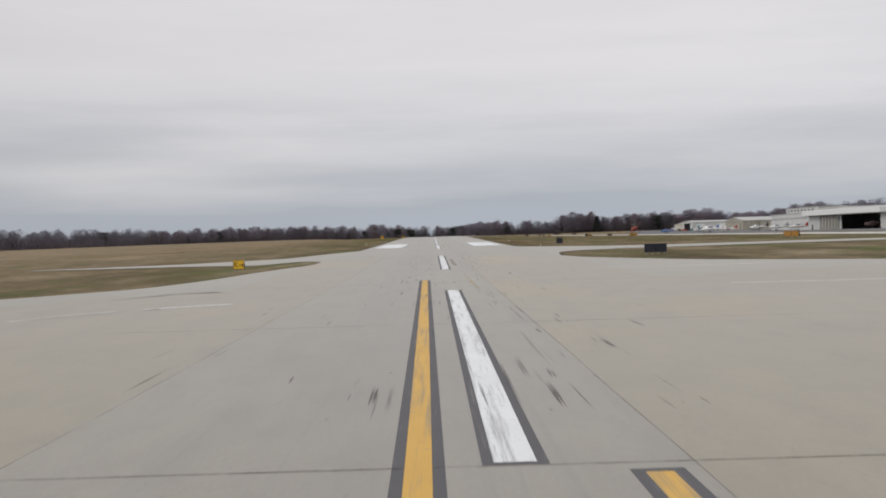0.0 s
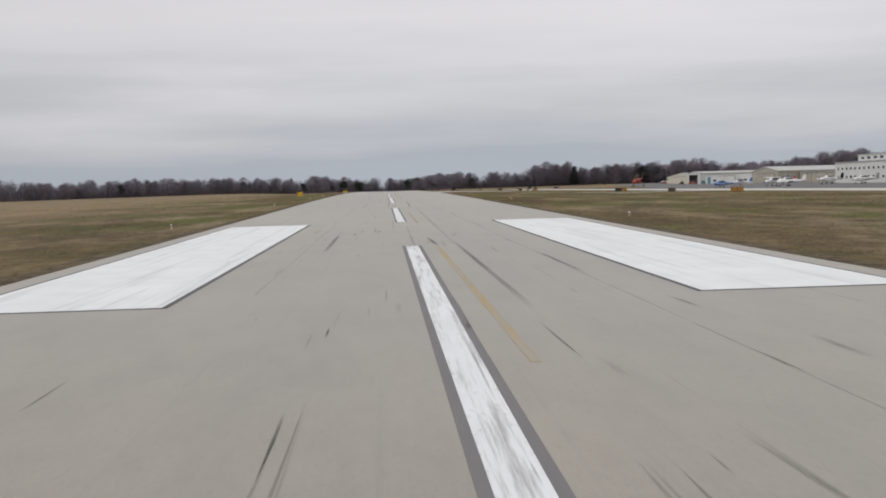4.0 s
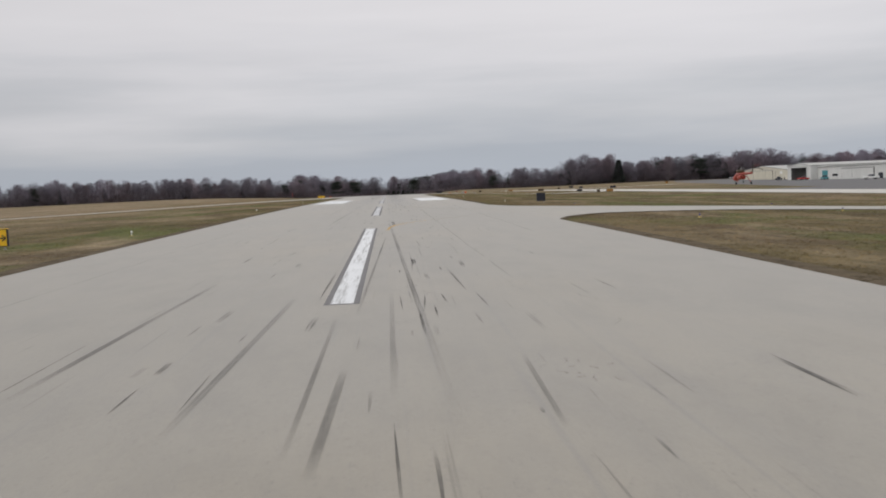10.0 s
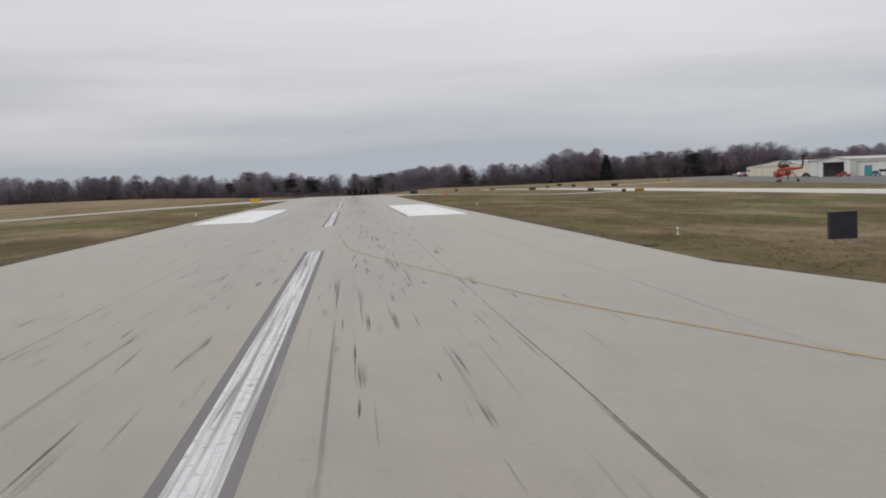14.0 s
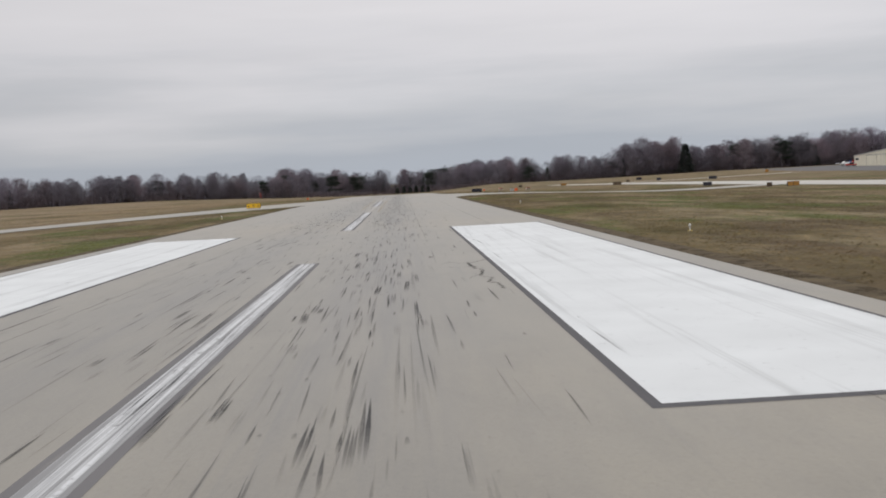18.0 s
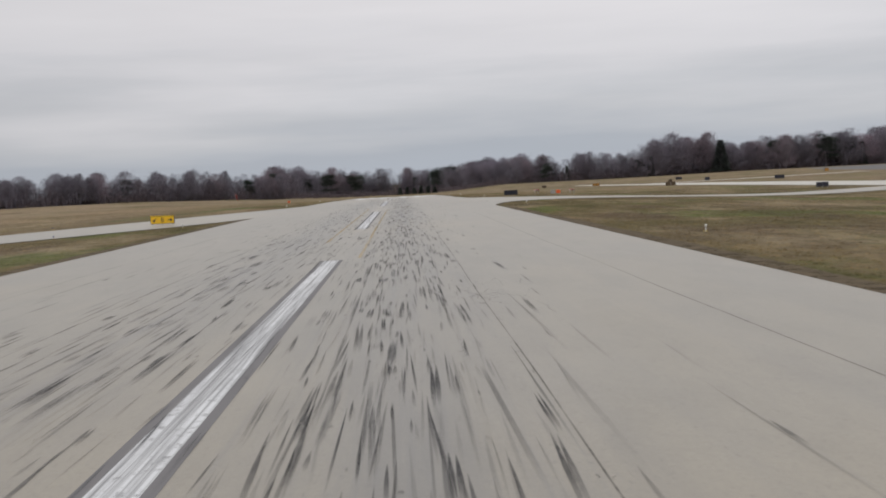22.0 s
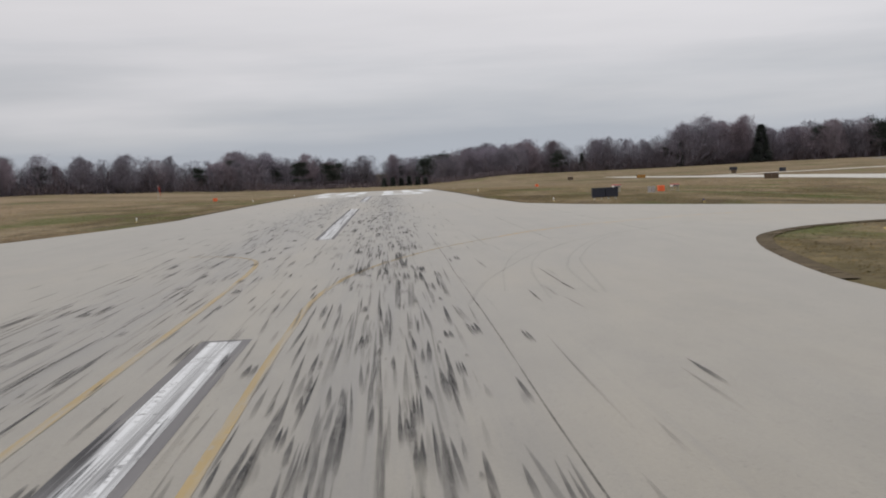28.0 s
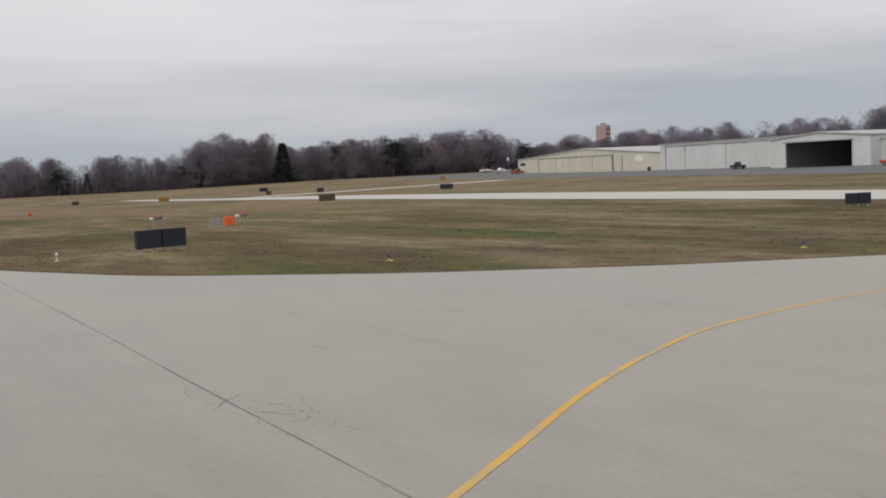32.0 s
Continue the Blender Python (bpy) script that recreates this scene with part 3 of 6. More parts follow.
ribbon("pavement_taxi_5", [(-11.2, 624), (-11.6, 614), (-14, 604), (-19, 593), (-26, 579), (-33, 562), (-41, 530), (-52, 490), (-75, 450)], [(-11.2, 674), (-12, 664), (-14, 653), (-18, 640), (-26, 616), (-36, 585), (-47, 540), (-59, 496), (-80, 458)], 0.045, "taxi", **T)
ribbon("pavement_lane", [(80, -300), (80, 100), (80, 500), (81, 700), (80, 790), (76, 830), (71, 858), (66, 890)], [(97, -300), (97, 100), (97, 500), (98, 700), (97, 770), (90, 830), (82, 850), (72, 888)], 0.05, "lane", "pale parallel taxiway strip beside the apron", "taxiway", 90, 4)
ribbon("pavement_lane_2", [(84, 848), (100, 856), (125, 862), (165, 866)], [(87, 841), (102, 849), (127, 855), (167, 859)], 0.055, "lane", "pale taxiway branch", "taxiway", 20, 4)
ribbon("pavement_apron", [(108, -300), (108, 300), (108, 480), (122, 600), (150, 740), (172, 840), (190, 960), (205, 1010)], [(263, -300), (263, 300), (263, 480), (263, 600), (263, 740), (263, 840), (263, 960), (263, 1010)], 0.04, "apron", "dark grey asphalt aircraft apron", "apron", 90, 24)
ribbon("pavement_apron_link", [(95, 300), (95, 470), (96, 540), (96, 560)], [(110, 300), (110, 470), (116, 540), (119, 575)], 0.046, "apron", "dark grey asphalt link to the apron", "apron", 30, 4)

for k, (a, c) in enumerate(((2.06, HALF), (-HALF, -6.22))):
    sheet("pavement_tan_%d" % (k + 1), np.linspace(a, c, 6), np.arange(-88, 111, 4.0), 0.0605, "crossing", "tan concrete slabs of the crossing runway", "pavement")

# ---- painted markings, one part each, under the runway ----
PAINT = 0.068


def bar(x0, y0, x1, y1, mat, lift=PAINT, name="marking", label=""):
    n = max(2, int(abs(y1 - y0) / 4) + 1)
    return line_on(name, [((x0 + x1) / 2, y0), ((x0 + x1) / 2, y1)], abs(x1 - x0), lift, mat, runway, n, label)


STRIPES = [12.5, 72.8] + [150 + 60.96 * k for k in range(10)]
for k, y in enumerate(STRIPES):
    out = "black" if k < 2 else "grey_outline"
    end = y + {0: 35.2, 3: 35.44}.get(k, 36.58)
    bar(-0.395, y - 0.14, 0.395, end + (0 if k == 0 else 0.14), out, PAINT - 0.004, "stripe_outline", "black outline of a centre stripe")
    bar(-0.255, y, 0.255, end, "white" if k < 6 else "white_worn", PAINT, "centre_stripe", "worn white centre stripe")
for y0, y1 in ((168.0, 210.5), (468.5, 513.8)):
    for s in (-1, 1):
        a, b = sorted((s * 5.82, s * 10.95))
        bar(a - 0.0, y0 - 0.2, b + 0.0, y1 + 0.2, "black", PAINT - 0.004, "aiming_outline", "black outline of an aiming point block")
        a, b = sorted((s * 5.97, s * 10.85))
        bar(a, y0, b, y1, "white_new", PAINT, "aiming_point", "fresh white aiming point block")
for s in (-1, 1):
    for a in (1.75, 5.2, 8.7):
        b0, b1 = sorted((s * a, s * (a + 1.75)))
        bar(b0, 770, b1, 816, "white_new", PAINT, "threshold_bar", "white threshold bar")
# the runway number's strokes lie flat before the bars
for x0, y0, x1, y1 in ((1.6, 741, 7.8, 745), (1.6, 745, 3.2, 758), (6.2, 745, 7.8, 758), (3.2, 750, 6.2, 753), (1.6, 758, 7.8, 762), (-8.2, 741, -6.6, 762), (-6.6, 741, -2.2, 745), (-3.8, 745, -2.2, 762)):
    bar(x0, y0, x1, y1, "white_new", PAINT, "number_stroke", "white stroke of the runway number")
# yellow lead-off lines
for x0, x1, y1 in ((-0.95, -1.4, 58.0), (1.62, 1.55, 12.0)):
    line_on("line_outline", [(x0, -20), (x1, y1)], 0.62, PAINT - 0.006, "black", runway, 24, "black outline of a yellow line")
    line_on("yellow_line", [(x0, -20), (x1, y1 - 0.15)], 0.32, PAINT - 0.002, "yellow", runway, 24, "bold yellow taxi line")
line_on("yellow_line", [(1.3, 48.5), (1.2, 53), (1.15, 58), (1.1, 66)], 0.15, PAINT - 0.002, "yellow_faint", runway, 20)
line_on("yellow_line", [(1.19, 53.2), (1.15, 58)], 0.16, PAINT, "yellow_worn", runway, 8)
line_on("line_outline", [(0.86, 80), (0.8, 92), (0.76, 97)], 0.30, PAINT - 0.006, "grey_outline", runway, 20, "worn black outline of a yellow line")
line_on("yellow_line", [(0.84, 80), (0.78, 92), (0.74, 96.8)], 0.13, PAINT - 0.002, "yellow_worn", runway, 20)
line_on("yellow_line", [(1.0, 160), (1.0, 186)], 0.17, PAINT - 0.002, "yellow_worn", runway, 20)
line_on("yellow_line", [(1.0, 209), (0.97, 229)], 0.13, PAINT - 0.002, "yellow_worn", runway, 20)
line_on("yellow_line", [(1.0, 305.6), (1.0, 308.2)], 0.15, PAINT - 0.002, "yellow", runway, 6)
line_on("yellow_line", [(1.0, 366.8), (1.1, 370), (1.5, 373.3), (2.6, 377), (3.6, 379.0)], 0.14, PAINT + 0.002, "yellow", runway, 24)
line_on("yellow_line", [(3.6, 379.0), (5.4, 382.6), (7.2, 385.2)], 0.115, PAINT + 0.002, "yellow_worn", runway, 24)
line_on("yellow_line", [(7.2, 385.2), (9.7, 387.8), (14, 390), (24, 391), (50, 391)], 0.11, PAINT + 0.002, "yellow_faint", runway, 50)
line_on("yellow_line", [(1.1, 438), (1.1, 435.7), (1.3, 431.6), (1.6, 428.8), (2.4, 425.6), (3.4, 421), (5.5, 412), (9, 402), (14, 395.5), (22, 392)], 0.13, PAINT + 0.004, "yellow_worn", runway, 60)
line_on("yellow_line", [(0.95, 553), (0.9, 575), (0.9, 612), (0.98, 618), (1.2, 620.2), (1.5, 622.3), (2.3, 625.5), (4.1, 630.2), (5.4, 632.5), (6.7, 634.5)], 0.13, PAINT + 0.002, "yellow_worn", runway, 120)
line_on("yellow_line", [(6.7, 634.5), (7.5, 635.9), (8.7, 637.4), (9.8, 638.6), (11.0, 639.7), (12.5, 640.9), (14.0, 641.9), (15.6, 643.1), (17.4, 644.2), (20.1, 645.6), (24.4, 646.7), (29, 647.4), (45, 650), (70, 660)], 0.10, PAINT + 0.004, "yellow_curve", runway, 140)
line_on("yellow_line", [(-1.05, 564), (-1.1, 590), (-1.15, 619), (-1.2, 624), (-1.3, 627), (-1.5, 629), (-2.2, 630.6), (-3.1, 631.4), (-4.2, 631.6)], 0.14, PAINT + 0.002, "yellow_worn", runway, 90)
for pts, w in (([(-19.5, 40.2), (-16.5, 39.9), (-13.5, 40.2)], 0.36), ([(-12.5, 40.7), (-9.3, 42.3)], 0.36), ([(13.2, 47.8), (20.3, 47.1), (34, 46)], 0.35), ([(10.3, 69.2), (14.5, 68.9), (22, 68.6)], 0.3)):
    line_on("edge_line", pts, w, PAINT + 0.002, "white", runway, 12, "white edge line of the crossing runway")
# sealed joints between the paving lanes
for x, spans in ((4.25, ((150, 300), (345, 452), (500, 640))), (8.25, ((150, 240), (360, 600), (632, 651), (656, 705))), (-4.2, ((170, 330), (400, 620))), (-8.2, ((180, 420), (430, 600))), (2.05, ((-20, 112),)), (-6.2, ((-20, 112),)), (12.45, ((380, 400), (630, 668)))):
    for y0, y1 in spans:
        pts = [(x + random.uniform(-0.05, 0.05), y) for y in np.arange(y0, y1, 1.6)]
        line_on("joint", pts, 0.018 if y0 < 200 or (x == 8.25 and y0 > 590) else 0.024, PAINT - 0.003, "crack", runway, len(pts))
for y in (12.3, 30.5, 54.4, 112):
    line_on("joint", [(-HALF, y), (-3, y + 0.05), (4, y), (HALF, y + 0.05)], 0.06, PAINT - 0.003, "crack", runway, 20)
line_on("joint", [(8.3, 648.2), (9.0, 648.6), (9.6, 648.8)], 0.05, PAINT - 0.003, "crack", runway, 8)


def wander(x, y, tx, ty, n, sway, rng):
    pts = []
    for i in range(n):
        k = i / (n - 1)
        pts.append((x + (tx - x) * k + rng.uniform(-sway, sway), y + (ty - y) * k + rng.uniform(-sway, sway)))
    return pts


rng = random.Random(5)
CRACKS = [(5.55, 640, 5.7, 637.6, 10, 0.04)]
for k in range(60):
    x, y = rng.gauss(4.15, 0.25), rng.uniform(538.2, 542.8)
    CRACKS.append((x, y, x + rng.uniform(-0.35, 0.35), y + rng.uniform(-0.7, 0.7), 7, 0.05))
CRACKS += [(5.5, 542.7, 5.4, 541.4, 9, 0.06), (5.4, 540.2, 5.5, 539.0, 7, 0.05), (4.0, 540.2, 4.4, 538.6, 8, 0.04), (3.9, 540.6, 4.35, 539.2, 8, 0.04)]
for k in range(12):
    x, y = rng.uniform(1.2, 5.6), rng.choice((331, 347, 352)) + rng.uniform(-4, 4)
    CRACKS.append((x, y, x + rng.uniform(-0.6, 0.6), y + rng.uniform(-1.2, 1.2), 6, 0.1))
for x, y0, y1, count in ((12.4, 634, 664, 34), (8.28, 634, 650, 16), (4.25, 524, 545, 22)):
    for k in range(count):
        x1, y = x + rng.gauss(0, 0.06), rng.uniform(y0, y1)
        CRACKS.append((x1, y, x1 + rng.uniform(-0.10, 0.10), y + rng.uniform(-0.16, 0.16), 4, 0.035))
# a squiggle of old sealant and the spalled slab beside the stripe
CRACKS += [(3.0, 358.9, 3.08, 360.2, 7, 0.06), (4.5, 539.7, 5.2, 538.8, 10, 0.09), (5.2, 538.8, 5.4, 536.7, 9, 0.08), (5.4, 536.7, 5.3, 534.8, 9, 0.06), (4.6, 539.9, 5.1, 539.1, 8, 0.12)]
for k in range(34):
    x, y = (rng.gauss(1.7, 0.22), rng.gauss(335.5, 1.6)) if k % 3 == 0 else ((rng.gauss(4.1, 0.3), rng.gauss(336, 1.2)) if k % 3 == 1 else (rng.gauss(3.65, 0.22), rng.gauss(324.6, 0.5)))
    CRACKS.append((x, y, x + rng.uniform(-0.16, 0.16), y + rng.uniform(-0.4, 0.4), 6, 0.05))
# crazed slabs where the taxiway leaves the runway
for x, y, tx, ty in ((16.8, 652, 17.6, 651.8), (15.7, 651.8, 16.2, 652.1), (16.3, 648.3, 16.2, 647.6), (16.2, 647.6, 16.5, 647.2), (16.7, 646.7, 17.0, 646.5), (12.1, 645.2, 12.7, 645.9), (12.5, 644.9, 12.8, 644.4), (13.1, 644.9, 13.0, 644.2), (14.8, 647.5, 14.7, 648.5), (19.6, 652.7, 20.3, 651.5), (17.4, 649.4, 18.6, 647.3), (18.6, 648.2, 21.4, 648.6), (12.3, 646.8, 12.1, 646.0), (18.2, 650.4, 19.6, 649.0)):
    CRACKS.append((x, y, tx, ty, 9, 0.05))
for k in range(16):
    x, y = rng.gauss(12.8, 0.22), rng.gauss(644.5, 0.5)
    CRACKS.append((x, y, x + rng.uniform(-0.2, 0.2), y + rng.uniform(-0.25, 0.25), 5, 0.03))
for c in CRACKS:
    p = wander(*c, rng)
    line_on("crack", p, rng.uniform(0.007, 0.018), PAINT - 0.001, "crack", runway, len(p) * 2, "", 0)
# the long jagged crack beside the aiming block, with its side branches
JAG = [(6.1, 490.1), (5.7, 489.0), (5.2, 488.1), (5.2, 487.2), (5.3, 486.3), (5.45, 485.7), (5.3, 485.0), (5.25, 484.1), (5.45, 483.4), (5.35, 482.4), (5.55, 481.5), (5.5, 480.4)]
for pts, w in ((JAG, 0.036), ([(5.2, 488.1), (4.9, 488.4), (4.6, 489.0), (4.4, 488.2)], 0.015), ([(5.3, 484.6), (5.0, 484.0), (4.8, 483.1)], 0.014), ([(5.2, 487.2), (4.8, 486.7), (4.45, 487.4)], 0.014)):
    rough = []
    for (x0, y0), (x1, y1) in zip(pts, pts[1:]):
        for k in (0.0, 0.25, 0.5, 0.75):
            rough.append((x0 + (x1 - x0) * k + rng.uniform(-0.085, 0.085), y0 + (y1 - y0) * k + rng.uniform(-0.03, 0.03)))
    line_on("crack", rough, w, PAINT - 0.001, "crack_dark", runway, len(rough) * 2, "", 0)
    line_on("crack", rough, w * 2.8, PAINT - 0.0025, "crack_stain", runway, len(rough), "", 0)

# ---- tyre marks ----
# stretches of the runway: start, end, number of marks, share in the wheel tracks
TOUCH = ((455, 520, 1150, 0.66), (520, 600, 2900, 0.86), (600, 742, 4300, 0.88), (15, 70, 190, 0.8), (70, 152, 420, 0.85), (150, 300, 200, 0.5), (300, 400, 260, 0.6), (400, 455, 420, 0.7))
# single skids that stand out: x and y of the start, length, width, lean, strength, number of ribs
SKIDS_SOUTH = ((-3.2, 86.5, 1.3, 0.08, 0, 0.8, 1), (-2.9, 86.3, 1.4, 0.08, 0, 0.8, 1), (-2.4, 85.6, 1.7, 0.08, 0, 0.9, 1), (-2.0, 85.0, 1.8, 0.09, 0, 0.9, 2), (-1.3, 87.5, 2.1, 0.06, 0, 0.8, 1), (-1.4, 90.4, 2.0, 0.08, 0, 0.6, 1),
               (-2.8, 100, 3.2, 0.1, 0.02, 0.9, 1), (1.4, 86.1, 2.0, 0.07, 0, 0.9, 1), (3.2, 91.2, 2.0, 0.08, 0, 0.9, 1), (1.6, 89, 2.5, 0.08, 0, 0.6, 1), (2.4, 87, 1.5, 0.07, 0, 0.6, 1), (-0.7, 90.7, 2.1, 0.06, 0, 0.9, 1))
SKIDS_FIRST = ((-3.4, 184.4, 13.7, 0.16, 0, 1.0, 2), (1.05, 186.4, 6, 0.16, -0.03, 0.9, 2), (1.8, 186.6, 62, 0.12, 0.005, 0.85, 2), (4.4, 201.7, 8.7, 0.1, 0.01, 0.9, 1), (4.2, 187.3, 2.6, 0.09, 0, 0.9, 1), (0.1, 184.6, 20, 0.08, 0.005, 0.6, 1),
               (1.3, 185.5, 3.6, 0.09, 0.02, 0.8, 1), (-1.6, 197.8, 6.2, 0.1, 0, 0.8, 1), (-0.6, 199.8, 15, 0.06, 0.005, 0.9, 1), (-2.6, 195.7, 2.2, 0.1, 0, 0.9, 1), (4.35, 173, 8, 0.12, 0, 0.9, 1), (1.85, 166, 22, 0.16, 0.001, 0.9, 2))
SKIDS_SECOND = ((-3.35, 247, 19, 0.13, 0.015, 0.95, 2), (-0.65, 245, 28, 0.11, 0.005, 0.85, 2), (1.5, 244, 31, 0.16, 0.014, 0.95, 3), (1.9, 261, 13, 0.1, -0.008, 0.8, 1), (0.1, 244, 24, 0.06, 0, 0.6, 1), (-0.15, 246, 13, 0.05, 0, 0.7, 1), (5.0, 246, 9, 0.09, 0, 0.9, 1),
                (-1.8, 260.8, 2.0, 0.09, 0.02, 0.9, 1), (-1.7, 273.7, 21.7, 0.08, 0, 0.6, 1), (-3.4, 290, 32, 0.14, 0.004, 0.7, 2), (4.3, 220.5, 10, 0.08, 0, 0.9, 1), (1.6, 292, 22, 0.14, 0.003, 0.9, 2), (3.4, 250, 40, 0.06, 0, 0.4, 1))
SKIDS_THIRD = ((-3.9, 323.7, 15, 0.13, 0.013, 0.9, 2), (-1.4, 321.6, 12.8, 0.12, 0.02, 0.7, 2), (0.3, 319.8, 5.2, 0.12, 0.02, 1.0, 1), (0, 320.5, 10.3, 0.08, 0, 0.6, 1), (0.4, 331.1, 28.4, 0.07, 0.018, 0.8, 1), (1.8, 322.4, 54, 0.13, -0.013, 0.8, 2),
               (1.1, 323.2, 11.3, 0.1, 0, 0.5, 1), (4.3, 337.3, 5.9, 0.06, 0, 0.7, 1), (2.9, 321.2, 4.5, 0.08, 0.03, 0.6, 1), (-2.6, 325.1, 0.9, 0.1, 0, 0.8, 1), (-2.3, 325.3, 1.0, 0.1, 0, 0.8, 1), (5.5, 332.8, 2.5, 0.05, 0, 0.7, 1))
SKIDS_FOURTH = ((-2.85, 375.4, 35, 0.1, 0.011, 0.9, 1), (-0.6, 376.9, 1.7, 0.08, 0.03, 0.8, 1), (-0.1, 375.7, 2.1, 0.1, 0, 0.8, 1), (1.1, 378.9, 3.9, 0.05, 0, 1.0, 1), (1.4, 372.4, 7.4, 0.2, -0.013, 1.0, 4), (3.0, 379, 2.8, 0.07, 0, 0.9, 1),
                (2.7, 380.2, 2.1, 0.1, 0, 0.7, 1), (1.1, 397.4, 12.8, 0.06, 0, 0.9, 1), (4.2, 393.2, 9, 0.05, 0, 1.0, 1), (-3.0, 384.9, 10.6, 0.05, 0.03, 0.6, 1), (-2.65, 376.8, 8.3, 0.06, 0.05, 0.5, 1), (4.85, 372.6, 1.7, 0.06, 0.05, 0.7, 1))
SKIDS_FIFTH = ((0.6, 444.4, 1.7, 0.07, 0, 0.9, 2), (2.35, 443.4, 2.7, 0.11, -0.02, 1.0, 3), (3.7, 440.8, 3.3, 0.12, 0, 0.9, 2), (3.9, 439.4, 4.2, 0.07, -0.02, 0.7, 1), (1.2, 441.6, 2.0, 0.06, 0, 0.8, 1), (-1.5, 446.3, 1.8, 0.1, 0.05, 0.8, 2),
               (-1.0, 445.9, 4, 0.08, -0.04, 0.7, 1), (0.95, 446.6, 4, 0.06, 0, 0.7, 1), (1.65, 527.2, 2.6, 0.08, 0.03, 0.8, 1), (2.1, 526.6, 3.8, 0.07, 0, 1.0, 1), (2.45, 525.5, 3.6, 0.04, -0.02, 1.0, 1), (3.7, 525.5, 5.5, 0.07, -0.02, 0.9, 1), (-3.05, 531.3, 6.3, 0.07, 0.01, 0.9, 1), (-1.65, 533, 4.5, 0.06, -0.02, 0.8, 1))
SKIDS_NORTH = ((-2.05, 561.9, 6.1, 0.08, -0.01, 1.0, 2), (-0.1, 561.4, 2.1, 0.08, 0, 0.9, 1), (0.65, 560.8, 3.3, 0.08, 0.03, 0.9, 2), (2.0, 559.7, 7.6, 0.07, 0, 0.9, 1), (2.5, 561.1, 2.5, 0.1, 0, 1.0, 3), (3.1, 559.2, 2.6, 0.1, 0, 1.0, 2), (4.5, 560.4, 2.4, 0.13, 0, 1.0, 3),
               (3.7, 560.4, 7.2, 0.1, -0.014, 0.9, 2), (4.4, 567.2, 2.6, 0.08, -0.03, 0.9, 1), (2.75, 616.1, 5.1, 0.12, 0.01, 1.0, 2), (3.0, 616, 4.9, 0.13, 0.02, 1.0, 3), (3.8, 617.4, 4.5, 0.08, 0, 0.9, 1), (5.9, 616.8, 2, 0.06, 0, 0.9, 1), (0.3, 618.5, 1.9, 0.08, 0, 0.9, 1))


def tyre_marks():
    r = random.Random(11)
    verts, faces, fade = [], [], []

    def mark(x, y, length, width, lean, strength):
        """One rub of a tyre: a pointed dark start that widens and fades; north of the middle they run southwards."""
        n = max(5, int(length / 1.2) + 2)
        base = len(verts)
        bow = r.gauss(0, 0.008) * min(length, 8)
        back = y > 440 or r.random() < 0.3
        for i in range(n):
            k = i / (n - 1)
            cx, cy = x + lean * k * length + bow * k * (1 - k), y + k * length
            q = 1 - k if back else k
            w = width / 2 * min(1, 0.25 + 1.5 * q, 0.5 + (1 - q) * 2) * r.uniform(0.9, 1.1)
            f = strength * min(1, 0.35 + q * 7) * min(1, 0.03 + (1 - q) * 1.6)
            for side in (-1, 1):
                verts.append((cx + side * w, cy))
                fade.append((f, side))
        for i in range(n - 1):
            a = base + 2 * i
            faces.append((a, a + 1, a + 3, a + 2))

    def ribbed_mark(x, y, length, width, lean, strength, ribs):
        for k in range(ribs):
            mark(x + (k - (ribs - 1) / 2) * width / ribs, y + r.uniform(0, 0.03) * length, length * r.uniform(0.85, 1.0), width / ribs * 1.1, lean, strength * r.uniform(0.8, 1.0))

    def skid(x, y, length, width, lean, strength, ribs):
        """A long even skid."""
        for k in range(ribs):
            off, n = (k - (ribs - 1) / 2) * width / ribs, max(6, int(length / 1.5))
            base, s = len(verts), strength * r.uniform(0.8, 1.0)
            for i in range(n):
                q = i / (n - 1)
                for side in (-1, 1):
                    verts.append((x + off + lean * q * length + side * width / ribs * 0.58, y + q * length))
                    fade.append((s * min(1, 0.1 + q * 4, 0.1 + (1 - q) * 4) * (0.44 + 0.2 * math.sin(q * length * 0.55 + x * 9) * math.sin(q * length * 0.21 + y)), side))
            for i in range(n - 1):
                a = base + 2 * i
                faces.append((a, a + 1, a + 3, a + 2))

    for y0, y1, count, tracks in TOUCH:
        for _ in range(count):
            x = r.gauss(2.3, 0.95) if r.random() < 0.58 else r.gauss(-2.2, 1.35)
            if r.random() > tracks:
                x = r.uniform(-7.5, 6.5)
            y = r.uniform(y0, y1)
            strong = 0.16 + 0.84 * r.random() ** 1.9
            bold = 1.55 if y > 600 else (1.2 if y > 520 else 1.0)
            lean = r.gauss(0, 0.016)
            kind = r.random()
            if kind < 0.13:
                # scuffs and spots
                mark(x, y, r.uniform(0.12, 0.4), r.uniform(0.03, 0.08), 0, strong * 0.5)
            elif kind < 0.74:
                mark(x, y, r.uniform(0.7, 3.2), r.uniform(0.025, 0.06) * bold, lean, strong)
            elif kind < 0.86:
                # long faint scrubs
                mark(x, y, r.uniform(2.5, 8.0), r.uniform(0.03, 0.10), lean * 0.5, strong * 0.6)
            else:
                # two or three ribs of one tyre
                ribbed_mark(x, y, r.uniform(0.8, 3.4), r.uniform(0.07, 0.14) * bold, lean, min(1, strong * bold), r.choice((2, 2, 3)))
    for stretch in (SKIDS_SOUTH, SKIDS_FIRST, SKIDS_SECOND, SKIDS_THIRD, SKIDS_FOURTH, SKIDS_FIFTH, SKIDS_NORTH):
        for one in stretch:
            skid(*one)
    flat = np.array(verts)
    me = bpy.data.meshes.new("tyre_marks")
